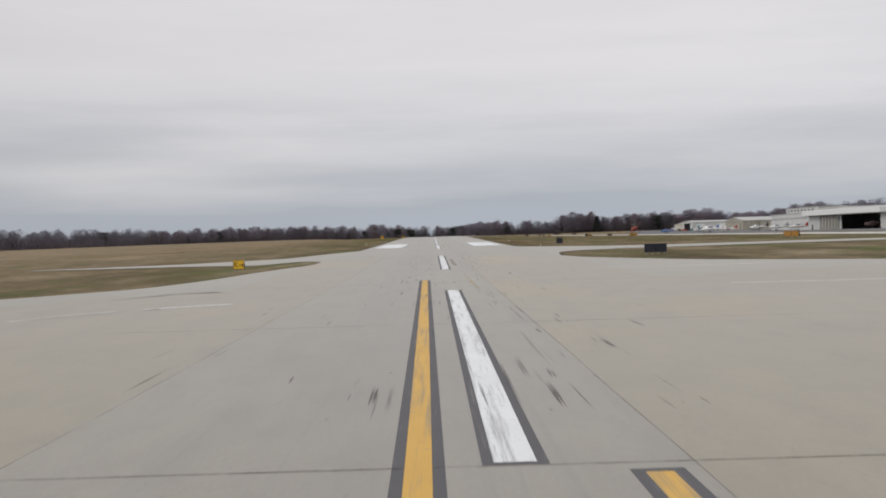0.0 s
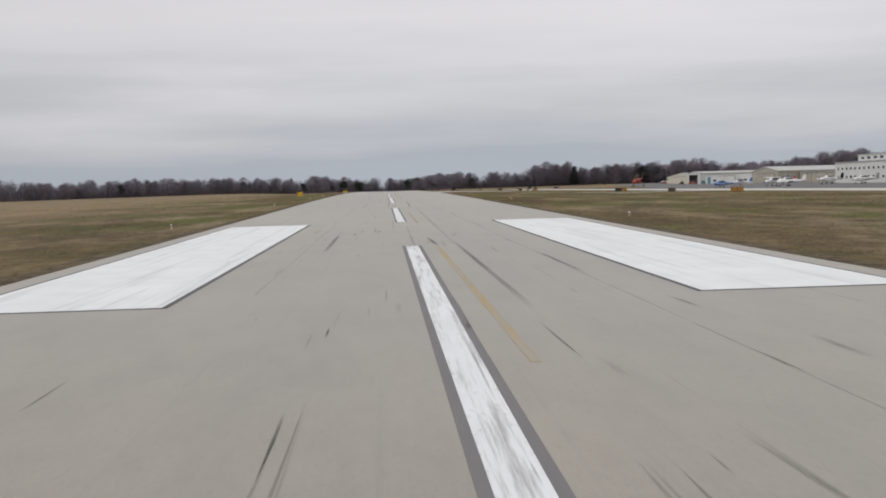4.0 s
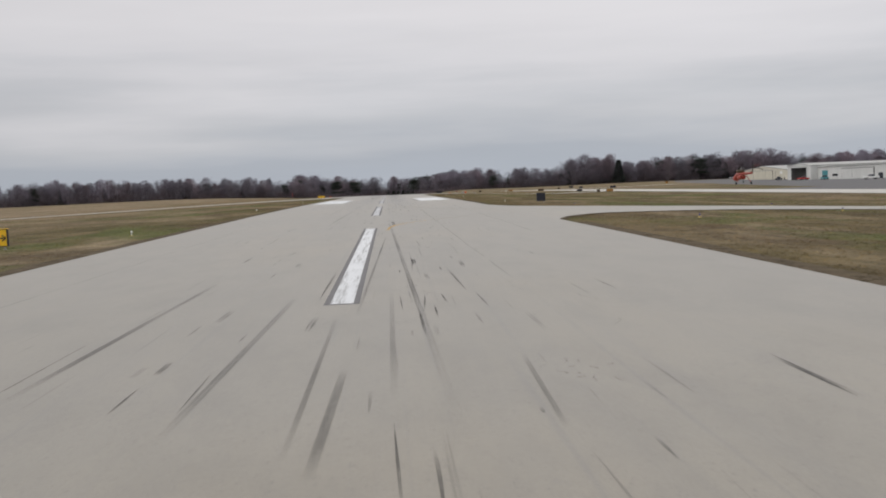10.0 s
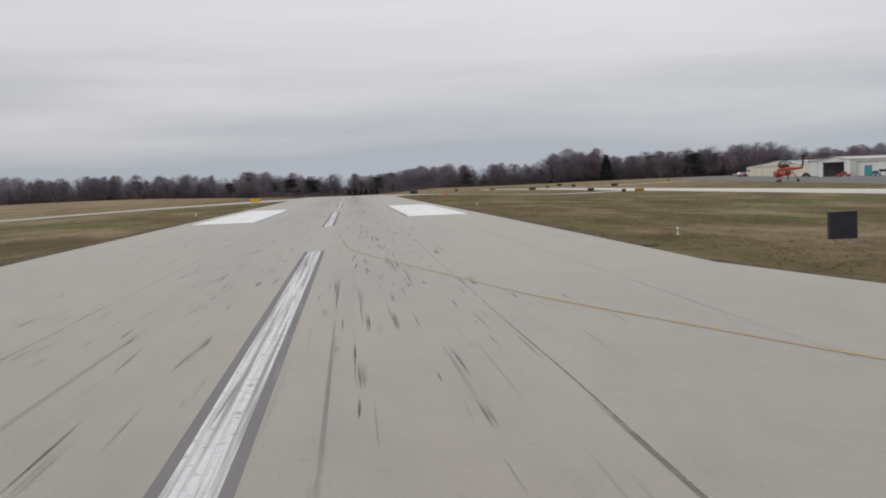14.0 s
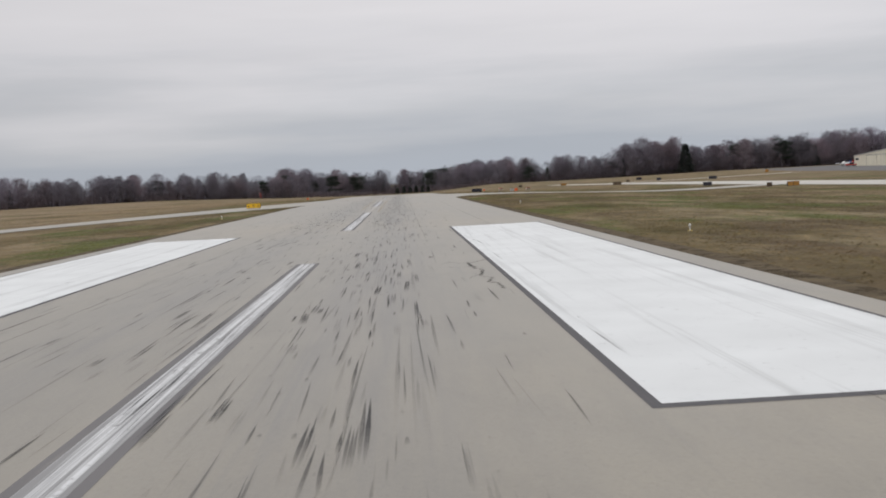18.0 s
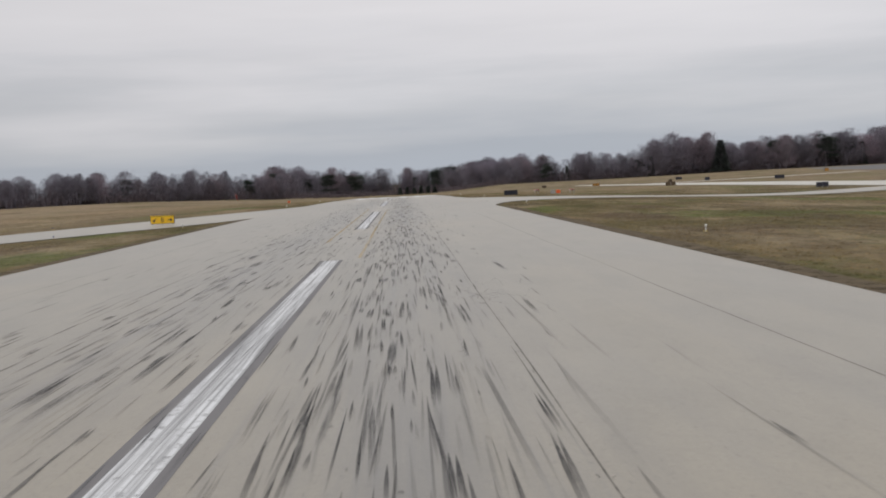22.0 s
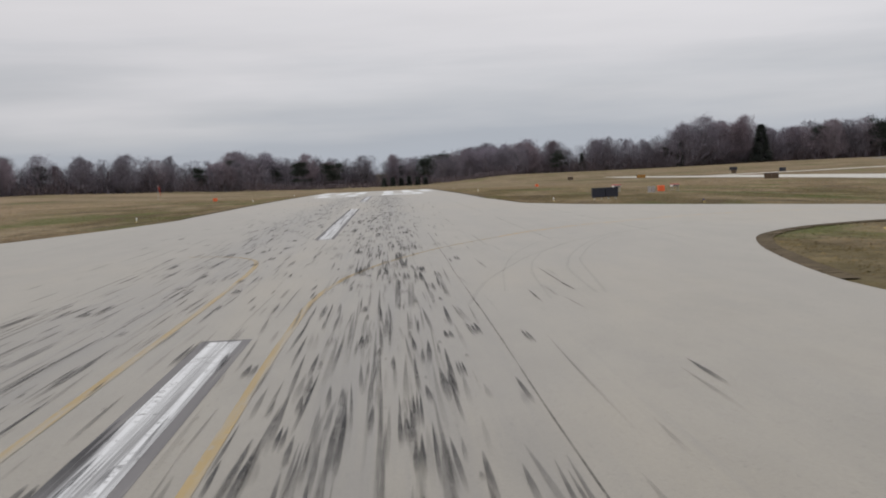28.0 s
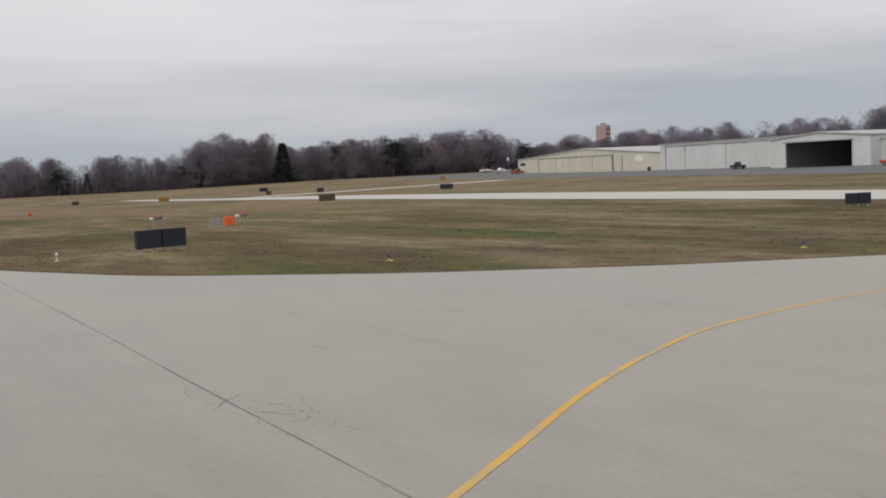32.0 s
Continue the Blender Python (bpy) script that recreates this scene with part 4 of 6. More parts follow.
    me.from_pydata(np.c_[flat, land(flat[:, 0], flat[:, 1]) + 0.0652].tolist(), [], faces)
    me.materials.append(M["tyre_film"])
    uv = me.uv_layers.new(name="fade")
    idx = np.zeros(len(me.loops), dtype=np.int32)
    me.loops.foreach_get("vertex_index", idx)
    uv.data.foreach_set("uv", np.array(fade)[idx].ravel())
    ob = new("tyre_marks", me)
    ob.parent = runway
    return tagged(ob, "black tyre rubber streaks on the runway", "", "", "stuff")


tyre_marks()


def swerve(name, pts, width, strength):
    """A curved tyre track over the pavement, soft at its sides."""
    ob = line_on(name, pts, width, PAINT + 0.008, "tyre_film", runway, 50)
    me = ob.data
    uv = me.uv_layers.new(name="fade")
    for loop, d in zip(me.loops, uv.data):
        d.uv = (strength, 1 if loop.vertex_index % 2 else -1)
    return ob


for pts, w in (([(4.1, 616.2), (4.3, 617.4), (4.7, 619.7), (5.4, 622.1), (6.6, 625.9), (8.6, 630.5), (10.2, 632.8), (12.3, 635.1), (14.2, 637.4), (18, 640.5)], 0.11),
               ([(6.7, 617), (7.0, 622), (7.7, 625.4), (8.7, 628.7), (9.3, 630.3), (10.3, 632.8), (13, 636)], 0.09),
               ([(6.9, 617), (7.7, 624), (8.9, 628.5), (10, 631.3), (11.1, 633.7), (14, 637)], 0.09),
               ([(5.7, 616.5), (6.0, 621), (6.4, 623.9), (7.2, 627.2), (8.5, 630)], 0.08),
               ([(5.0, 618), (5.4, 622), (6.2, 626.5), (7.6, 631), (9.4, 634.5), (12, 638)], 0.06)):
    swerve("tyre_track", pts, w, 0.095)


# ---- small airfield things ----
def on_land(x, y, lift=0.0):
    return (x, y, land_at(x, y) + lift)


def edge_lamp():
    t = thing("runway_edge_lamp", "short white runway edge lamp on a stake in grass", "edge lamp", "edge lamps along the runway")
    part("base_plate", lathe(bmesh.new(), ((0.17, 0.0), (0.17, 0.03), (0.08, 0.05), (0.04, 0.06))), "lamp_yellow", t)
    part("stem", tube(bmesh.new(), (0, 0, 0.06), (0, 0, 0.30), 0.035, 0.03), "white_paint", t)
    part("collar", lathe(bmesh.new(), ((0.06, 0.28), (0.085, 0.31), (0.085, 0.35))), "metal", t)
    part("lens", lathe(bmesh.new(), ((0.075, 0.35), (0.085, 0.42), (0.065, 0.50), (0.02, 0.53))), "white_paint", t, "domed clear lens", True)
    return t


def blue_lamp():
    t = thing("taxiway_lamp", "blue taxiway edge lamp on a pale base", "edge lamp", "blue lamps along the taxiways")
    part("base_plate", lathe(bmesh.new(), ((0.30, 0.0), (0.30, 0.04), (0.09, 0.07))), "lamp_yellow", t)
    part("stem", tube(bmesh.new(), (0, 0, 0.06), (0, 0, 0.26), 0.04), "lamp_yellow", t)
    part("lens", lathe(bmesh.new(), ((0.085, 0.26), (0.1, 0.34), (0.09, 0.46), (0.04, 0.52))), "blue_lens", t, "dark blue lens", True)
    return t


LAMPS = [(15.3, y) for y in (150 + 0, 212, 274, 336, 432, 499.2, 558.9, 619.8, 673.4, 738, 790)] + [(-15.0, y) for y in (212, 274, 335, 374, 433, 499, 559, 597, 668, 728, 785)]
first = edge_lamp()
for k, (x, y) in enumerate(LAMPS):
    m = pose(*on_land(x, y), rng.uniform(-3, 3), rng.uniform(-3, 3), rng.uniform(0, 90))
    if k == 0:
        first.matrix_basis = m @ Matrix.Scale(0.6, 4)
    else:
        copy_thing(first, m)
first = blue_lamp()
for k, (x, y) in enumerate(((20.2, 631.7), (23.5, 662.5), (37.9, 658.2), (19.9, 370.3), (19.1, 406.5), (34, 381.5), (36, 400), (60, 645), (60, 665.5), (-22, 588), (-30, 611), (22, 118), (30, 138))):
    m = pose(*on_land(x, y), 0, 0, rng.uniform(0, 90))
    if k == 0:
        first.matrix_basis = m @ Matrix.Scale(0.43, 4)
    else:
        copy_thing(first, m)


def letters(text, size, mat, parent, x, z, y):
    cu = bpy.data.curves.new("glyph", "FONT")
    cu.body, cu.size, cu.extrude, cu.align_x, cu.align_y = text, size, 0.004, "CENTER", "CENTER"
    tmp = new("glyph", cu)
    me = bpy.data.meshes.new_from_object(tmp.evaluated_get(bpy.context.evaluated_depsgraph_get()))
    bpy.data.objects.remove(tmp)
    me.materials.clear()
    me.materials.append(M[mat])
    ob = new("letter", me)
    ob.parent = parent
    ob.matrix_basis = pose(x, y, z, 90, 0, 0)
    return ob


def arrow(parent, x, z, y, angle, mat, s=0.25):
    bm = bmesh.new()
    box(bm, -s, -0.004, -0.035, s * 0.6, 0.004, 0.035)
    for k in (-1, 1):
        b = bmesh.new()
        box(b, -0.26 * s / 0.25, -0.0045, -0.03, 0.0, 0.0045, 0.03)
        bmesh.ops.rotate(b, verts=b.verts, cent=(0, 0, 0), matrix=Matrix.Rotation(radians(38 * k), 3, "Y"))
        bmesh.ops.translate(b, verts=b.verts, vec=(s, 0, 0))
        me = bpy.data.meshes.new("tmp")
        b.to_mesh(me)
        b.free()
        bm.from_mesh(me)
        bpy.data.meshes.remove(me)
    bmesh.ops.rotate(bm, verts=bm.verts, cent=(0, 0, 0), matrix=Matrix.Rotation(radians(angle), 3, "Y"))
    bmesh.ops.translate(bm, verts=bm.verts, vec=(x, y, z))
    return part("arrow", bm, mat, parent)


def sign(x, y, width, height, face, label, turn=0.0, text="", arrows=(), panels=1, depth=0.22, legs=3, group="guidance signs on the airfield"):
    t = thing("airfield_sign", label, "sign", group, on_land(x, y), turn)
    z0 = 0.16
    pw = width / panels
    for k in range(panels):
        a = -width / 2 + k * pw
        cab = part("cabinet", box(bmesh.new(), a + 0.012, -depth / 2, z0, a + pw - 0.012, depth / 2, z0 + height, 0.02), "sign_black" if face != "sign_brown" else "sign_brown", t)
        part("face", box(bmesh.new(), a + 0.05, -depth / 2 - 0.008, z0 + 0.04, a + pw - 0.05, -depth / 2 + 0.002, z0 + height - 0.04, 0.003), face, cab)
    part("top_rail", box(bmesh.new(), -width / 2, -depth / 2 - 0.02, z0 + height, width / 2, depth / 2 + 0.02, z0 + height + 0.03, 0.008), "sign_black" if face in ("sign_black", "sign_brown") else face, t)
    for k in range(legs):
        lx = -width / 2 + 0.2 + (width - 0.4) * k / (legs - 1)
        leg = part("leg", tube(bmesh.new(), (lx, 0, 0.0), (lx, 0, z0 + 0.02), 0.035), "metal", t)
        part("foot", box(bmesh.new(), lx - 0.09, -0.09, -0.01, lx + 0.09, 0.09, 0.02, 0.005), "metal", leg)
    if text:
        letters(text, height * 0.78, "sign_black", t, 0.0 if len(arrows) == 2 else -width * 0.22, z0 + height * 0.5, -depth / 2 - 0.012)
    for ax, ang in arrows:
        arrow(t, ax, z0 + height * 0.48, -depth / 2 - 0.014, ang, "sign_black", height * 0.26)
    return t


sign(-18.7, 92.0, 1.05, 0.80, "sign_yellow", "yellow guidance sign with letter K and arrow", 0, "K", ((0.25, 0),))
sign(-19.2, 363.5, 1.2, 0.9, "sign_yellow", "yellow guidance sign with letter J and arrow", 0, "J", ((0.28, 0),))
sign(-18.7, 606, 2.1, 0.70, "sign_yellow", "wide yellow guidance sign with letter B between two arrows", 2, "B", ((-0.66, 135), (0.66, 0)), 1)
BK = "black back of a guidance sign standing in grass"
sign(20.7, 97.0, 2.2, 0.80, "sign_black", BK, 2, panels=2, legs=4)
sign(19.9, 163.5, 1.05, 0.9, "sign_black", BK, 0, legs=2)
sign(18.5, 424.0, 1.02, 0.92, "sign_black", BK, 0, legs=2)
sign(19.7, 675.3, 2.25, 0.72, "sign_black", BK + " in two panels", 14, panels=2, legs=4)
sign(72.9, 681.8, 1.95, 0.78, "sign_black", BK, -25, panels=2, legs=3)
sign(65.7, 425.2, 2.4, 0.85, "sign_black", BK, -10, panels=2, legs=3)
sign(65.8, 373.9, 1.7, 0.8, "sign_brown", "dull brown guidance sign in grass", -30, legs=2)
sign(66.5, 333.1, 2.6, 0.9, "sign_orange", "weathered amber guidance sign in grass", 8, panels=2, legs=3)
sign(64.9, 416.3, 1.6, 0.8, "sign_orange", "weathered amber guidance sign in grass", 12, panels=2, legs=3)
sign(70.6, 637.5, 1.5, 0.75, "sign_brown", "dull brown guidance sign at the taxiway", 40, legs=2)
sign(73.6, 634.0, 2.4, 0.78, "sign_orange", "weathered amber guidance sign at the taxiway", 10, panels=2, legs=3)
sign(73.0, 777.0, 2.6, 1.0, "sign_brown", "dark brown guidance sign at the taxiway", -15, panels=2)
sign(67.6, 850.5, 2.6, 0.8, "sign_orange", "weathered amber guidance sign in grass", 20, panels=2)
sign(111.0, 905.0, 2.4, 1.0, "sign_black", BK, 0)
sign(107.8, 858.0, 1.8, 1.0, "sign_black", BK, 0)
sign(114.8, 810.0, 2.8, 1.0, "sign_black", BK, -15)
sign(168.0, 900.0, 1.6, 1.2, "sign_orange", "weathered amber guidance sign in grass", 0)
sign(52.5, 868.0, 1.5, 0.8, "sign_brown", "small dark brown guidance sign", 10, legs=2)
sign(58.5, 164.5, 3.2, 0.9, "sign_orange", "weathered amber guidance sign in grass", -60, panels=2)
sign(96.0, 862.0, 1.4, 0.8, "sign_brown", "small dark brown guidance sign", 10, legs=2)


def papi(x, y, turn):
    t = thing("approach_light_box", "red-topped approach light box on four legs", "light box", "approach light boxes", on_land(x, y), turn)
    part("housing", box(bmesh.new(), -0.42, -0.35, 0.52, 0.42, 0.35, 0.70, 0.03), "white_paint", t)
    part("lid", box(bmesh.new(), -0.45, -0.38, 0.704, 0.45, 0.38, 0.80, 0.04), "red_paint", t, "signal red lid")
    part("lens_slot", box(bmesh.new(), -0.36, -0.357, 0.55, 0.36, -0.351, 0.66), "glass_dark", t)
    for sx in (-1, 1):
        for sy in (-1, 1):
            part("leg", tube(bmesh.new(), (sx * 0.33, sy * 0.26, 0), (sx * 0.33, sy * 0.26, 0.53), 0.03), "metal", t)
    return t


papi(28.3, 708.5, 8)
papi(35.4, 710.0, 8)
t = thing("equipment_box", "small orange electrical box beside grey panels", "box", "", on_land(31.0, 701), 8)
part("cabinet", box(bmesh.new(), 0.0, -0.2, 0.1, 0.68, 0.2, 0.72, 0.03), "orange_paint", t)
part("door", box(bmesh.new(), 0.05, -0.212, 0.15, 0.63, -0.202, 0.67, 0.004), "orange_paint", t)
for k in (0, 1):
    part("rear_panel", box(bmesh.new(), -0.62 - 0.45 * k, 0.15, 0.0, -0.25 - 0.45 * k, 0.22, 0.68, 0.01), "metal", t)
for sx in (-0.05, 0.7):
    part("leg", tube(bmesh.new(), (sx, 0, 0), (sx, 0, 0.12), 0.04), "metal", t)
for x, y, w in ((30.0, 780, 0.55), (-25, 758, 0.6)):
    t = thing("marker_box", "small orange marker box in the grass", "marker", "orange markers in the grass", on_land(x, y))
    part("body", box(bmesh.new(), -w / 2, -0.25, 0.08, w / 2, 0.25, 0.08 + w * 0.7, 0.04), "orange_paint", t)
    part("lid", box(bmesh.new(), -w / 2 - 0.03, -0.28, 0.08 + w * 0.7, w / 2 + 0.03, 0.28, 0.12 + w * 0.7, 0.01), "orange_paint", t)
    for sx in (-1, 1):
        part("leg", tube(bmesh.new(), (sx * w * 0.35, 0, 0), (sx * w * 0.35, 0, 0.1), 0.03), "metal", t)
# wind sock
t = thing("wind_sock", "limp orange wind sock on a slim pole in grass", "wind sock", "", on_land(-47.9, 819), 25)
part("pole", tube(bmesh.new(), (0, 0, 0), (0, 0, 2.9), 0.035, 0.02), "metal", t)
part("hoop", tube(bmesh.new(), (0.02, 0, 2.82), (0.08, 0, 2.82), 0.27, 0.27, 16), "metal", t)
bm = bmesh.new()
ring = None
for k in range(7):
    c, r = Vector((0.06 + 0.20 * math.sqrt(k), 0, 2.82 - 0.30 * k)), 0.27 - 0.024 * k
    nxt = [bm.verts.new(c + Vector((0.25 * r * math.sin(a), r * math.cos(a), r * math.sin(a)))) for a in (2 * math.pi * i / 12 for i in range(12))]
    if ring:
        for i in range(12):
            bm.faces.new((ring[i], ring[(i + 1) % 12], nxt[(i + 1) % 12], nxt[i]))
    ring = nxt
part("sock", bm, "red_paint", t, "faded orange-red cloth", True)


# ---- buildings beside the apron ----
def wall_frame(p, q):
    """A frame whose x runs along the front from p to q, y to the back, seen from the runway side."""
    p, q = Vector((*p, 0)), Vector((*q, 0))
    return (q - p).length, math.degrees(math.atan2((q - p).y, (q - p).x))


def building(name, label, category, p, q, depth, eave, ridge, wall, roof_style, bays, group="hangars beside the apron", at_z=None, overhang=0.35, roofmat="roof"):
    """A shed whose front runs from p to q. bays: (x0, x1, z1, kind) openings and doors along the front."""
    w, turn = wall_frame(p, q)
    base = min(land_at(*p), land_at(*q)) if at_z is None else at_z
    t = thing(name, label, category, group, (p[0], p[1], base - 0.05), turn)
    th = 0.3

    def roof_z(x):
        if roof_style == "gable":
            return eave + (ridge - eave) * (1 - abs(2 * x / w - 1))
        if roof_style == "mono":
            return eave + (ridge - eave) * x / w
        return eave

    # the front is cut round its openings
    cuts = sorted((b for b in bays if b[3] in ("open", "recess")), key=lambda b: b[0])
    spots = [0.0]
    for b in cuts:
        spots += [b[0], b[1]]
    spots.append(w)
    bm = bmesh.new()

    def slab(x0, x1, z0, f0, f1, y0, y1):
        vs = [bm.verts.new(c) for c in ((x0, y0, z0), (x1, y0, z0), (x1, y0, f1), (x0, y0, f0), (x0, y1, z0), (x1, y1, z0), (x1, y1, f1), (x0, y1, f0))]
        for f in ((0, 1, 2, 3), (5, 4, 7, 6), (1, 5, 6, 2), (4, 0, 3, 7), (3, 2, 6, 7), (4, 5, 1, 0)):
            bm.faces.new([vs[i] for i in f])

    def front(x0, x1, z0):
        xs_ = [x0] + ([w / 2] if roof_style == "gable" and x0 < w / 2 < x1 else []) + [x1]
        for a, b in zip(xs_, xs_[1:]):
            slab(a, b, z0, roof_z(a), roof_z(b), 0, th)

    for a, b in zip(spots[0::2], spots[1::2]):
        if b - a > 0.05:
            front(a, b, 0.0)
    for b in cuts:
        front(b[0], b[1], b[2])
    part("front_wall", bm, wall, t)
    for name_, x in (("side_wall", 0), ("side_wall", w - th)):
        bm = bmesh.new()
        slab(x, x + th, 0, roof_z(min(max(x, 0), w)), roof_z(min(x + th, w)), th, depth)
        part(name_, bm, wall, t)
    bm = bmesh.new()
    slab(0, w / 2, 0, roof_z(0), roof_z(w / 2), depth, depth + th)
    slab(w / 2, w, 0, roof_z(w / 2), roof_z(w), depth, depth + th)
    part("back_wall", bm, wall, t)
    bm = bmesh.new()
    k = [(-overhang, roof_z(0)), (w / 2, roof_z(w / 2)), (w + overhang, roof_z(w))]
    for (a, za), (b, zb) in zip(k, k[1:]):
        vs = [bm.verts.new(c) for c in ((a, -overhang, za + 0.02), (b, -overhang, zb + 0.02), (b, depth + overhang, zb + 0.02), (a, depth + overhang, za + 0.02), (a, -overhang, za + 0.32), (b, -overhang, zb + 0.32), (b, depth + overhang, zb + 0.32), (a, depth + overhang, za + 0.32))]
        for f in ((0, 1, 2, 3), (7, 6, 5, 4), (0, 4, 5, 1), (1, 5, 6, 2), (2, 6, 7, 3), (3, 7, 4, 0)):
            bm.faces.new([vs[i] for i in f])
    part("roof", bm, roofmat, t)
    part("floor_slab", box(bmesh.new(), th, th, 0.0, w - th, depth, 0.06), "apron", t)
    for x0, x1, z1, kind in bays:
        if kind == "open":
            # near-black sheet stands in for the darkness deep in the hangar
            part("lining", box(bmesh.new(), max(x0 - 3, th), depth * 0.7, 0.06, min(x1 + 3, w - th), depth * 0.72, z1 + 0.4), "shade_black", t, "near-black sheet painting the unlit hangar interior")
            for sx in (x0 - 0.3, x1 + 0.05):
                part("door_post", box(bmesh.new(), sx, -0.12, 0.05, sx + 0.25, -0.004, z1 + 0.1, 0.01), wall, t)
            part("door_track", box(bmesh.new(), x0 - 0.5, -0.3, z1 + 0.02, x1 + 0.5, -0.004, z1 + 0.3, 0.02), "metal", t)
        elif kind == "recess":
            # near-black sheet just behind the front paints the opening's shade
            part("lining", box(bmesh.new(), x0, th + 0.4, 0.06, x1, th + 0.5, z1), "shade_black", t)
        elif kind == "doors":
            n = max(2, int((x1 - x0) / 8.5))
            # near-black backing, wider than the doors, paints their recess shadow
            part("door_recess", box(bmesh.new(), x0 - 0.45, -0.05, 0.05, x1 + 0.45, -0.004, z1 + 0.3), "shade_black", t, "near-black backing that paints the shadow round the sliding doors")
            for i in range(n):
                a, b = x0 + (x1 - x0) * i / n, x0 + (x1 - x0) * (i + 1) / n
                off = 0.06 if i % 2 else 0.14
                d = part("sliding_door", box(bmesh.new(), a + 0.06, -off - 0.06, 0.08, b - 0.06, -off, z1 - 0.05, 0.012), wall, t)
                part("door_rib", box(bmesh.new(), a + 0.06, -off - 0.09, z1 * 0.5, b - 0.06, -off - 0.062, z1 * 0.5 + 0.14, 0.01), wall, d)
            part("door_track", box(bmesh.new(), x0 - 0.3, -0.3, z1 + 0.01, x1 + 0.3, -0.004, z1 + 0.26, 0.02), "metal", t)
        elif kind == "window":
            f = part("window", box(bmesh.new(), x0, -0.06, z1 - 1.25, x1, -0.004, z1, 0.01), "white_paint", t)
            part("pane", box(bmesh.new(), x0 + 0.1, -0.075, z1 - 1.15, x1 - 0.1, -0.062, z1 - 0.1), "glass_dark", f)
        elif kind == "pipe":
            part("downpipe", tube(bmesh.new(), (x0, -0.12, 0.05), (x0, -0.12, z1), 0.09, 0.09, 8), "hangar_shade", t)
        elif kind == "board":
            part("notice_board", box(bmesh.new(), x0, -0.08, z1 - 1.6, x1, -0.004, z1, 0.02), "white_paint", t)
        elif kind in ("teal", "dark", "red"):
            part("side_door", box(bmesh.new(), x0, -0.08, 0.06, x1, -0.004, z1, 0.015), {"teal": "teal", "dark": "glass_dark", "red": "plane_red"}[kind], t)
    return t


# fronts are given from the near (south) end to the far end; openings in metres along them
building("hangar", "cream sheet-metal hangar with closed sliding doors", "hangar", (230, 947), (229.6, 869), 50, 5.6, 8.3, "hangar_cream", "gable", [(1.4, 5, 4.6, "window"), (13.5, 55, 5.6, "doors"), (72, 73.6, 1.3, "dark"), (60, 61.2, 5.4, "pipe"), (66.5, 70, 5.0, "board")])
building("hangar", "pale grey-white sheet-metal hangar with a flat roof", "hangar", (229.6, 869), (226.5, 801), 46, 8.0, 8.0, "hangar_white", "flat", [(3, 46, 7.2, "doors"), (50, 52, 2.2, "dark"), (57, 66, 6.8, "doors")])
building("hangar", "white hangar with a wide open dark doorway", "hangar", (201.6, 801), (201.6, 773.5), 50, 6.7, 7.9, "hangar_white", "gable", [(4.5, 22.8, 5.9, "open")])
building("hangar", "low white workshop hangar with a teal door", "hangar", (205, 773.5), (204, 684), 36, 5.6, 5.9, "hangar_white", "mono", [(5, 11, 4.2, "teal"), (16, 22, 2.6, "window"), (26, 56, 4.6, "doors"), (60, 64, 2.4, "dark"), (70, 76, 2.6, "window")])
building("hangar", "tan sheet-metal hangar with a low gable roof", "hangar", (201, 682), (203, 650), 60, 6.0, 8.4, "hangar_tan", "gable", [(6, 27, 5.2, "doors")])
building("hangar", "grey-tan shed with closed doors", "hangar", (214, 649.5), (212, 560), 42, 5.6, 6.0, "hangar_tan", "mono", [(6, 80, 4.8, "doors")])
building("office_building", "two-storey white airport office with rows of small windows", "office building", (189, 555), (184, 487), 30, 8.4, 8.4, "hangar_white", "flat", [(2.5 + 4.4 * i, 4.3 + 4.4 * i, z, "window") for i in range(15) for z in (3.2, 6.6)], "")
building("office_upper_storey", "set-back white upper storey of the airport office", "office building", (194, 545), (190, 490), 14, 2.6, 2.6, "hangar_white", "flat", [(3 + 6 * i, 6.5 + 6 * i, 2.0, "window") for i in range(8)], "", land_at(189, 520) + 8.7)
big_hangar = building("hangar", "large white hangar with a deep fascia and a dark open door", "hangar", (183, 484), (182, 398), 60, 8.9, 10.0, "hangar_white", "gable", [(14, 36, 6.4, "recess"), (40, 80, 6.4, "open"), (4, 6, 2.4, "dark")])
part("fascia", box(bmesh.new(), -0.6, -3.2, 6.75, 86.6, -0.06, 9.2, 0.08), "white_paint", big_hangar, "deep bright white fascia over the doors")
# soffit takes the shaded cladding colour, darker than the fascia it joins
part("soffit", box(bmesh.new(), -0.5, -3.1, 6.62, 86.5, -0.06, 6.745), "hangar_shade", big_hangar)
t = thing("hangar_door_panel", "pale translucent sliding door panel of the open hangar", "door", "", (182.5, 469, land_at(182.5, 469)), -90)
for i in range(6):
    part("panel", box(bmesh.new(), 1.4 + i * 3.6, -0.55, 0.05, 4.7 + i * 3.6, -0.45, 6.2, 0.02), "hangar_shade", t)
for i in range(7):
    part("mullion", box(bmesh.new(), 1.2 + i * 3.6, -0.62, 0.05, 1.36 + i * 3.6, -0.42, 6.3, 0.01), "white_paint", t)
# far red tower block behind the woods
t = thing("tower_block", "distant reddish brick tower block above the trees", "tower block", "", (947, 1746, land_at(947, 1746)), 20)
t.scale = (2, 2, 2)
part("wall", box(bmesh.new(), -3.6, -4, 0, 3.6, 4, 27, 0.1), "brick_red", t)
part("roof", box(bmesh.new(), -3.8, -4.2, 27.01, 3.8, 4.2, 27.6, 0.1), "roof", t)
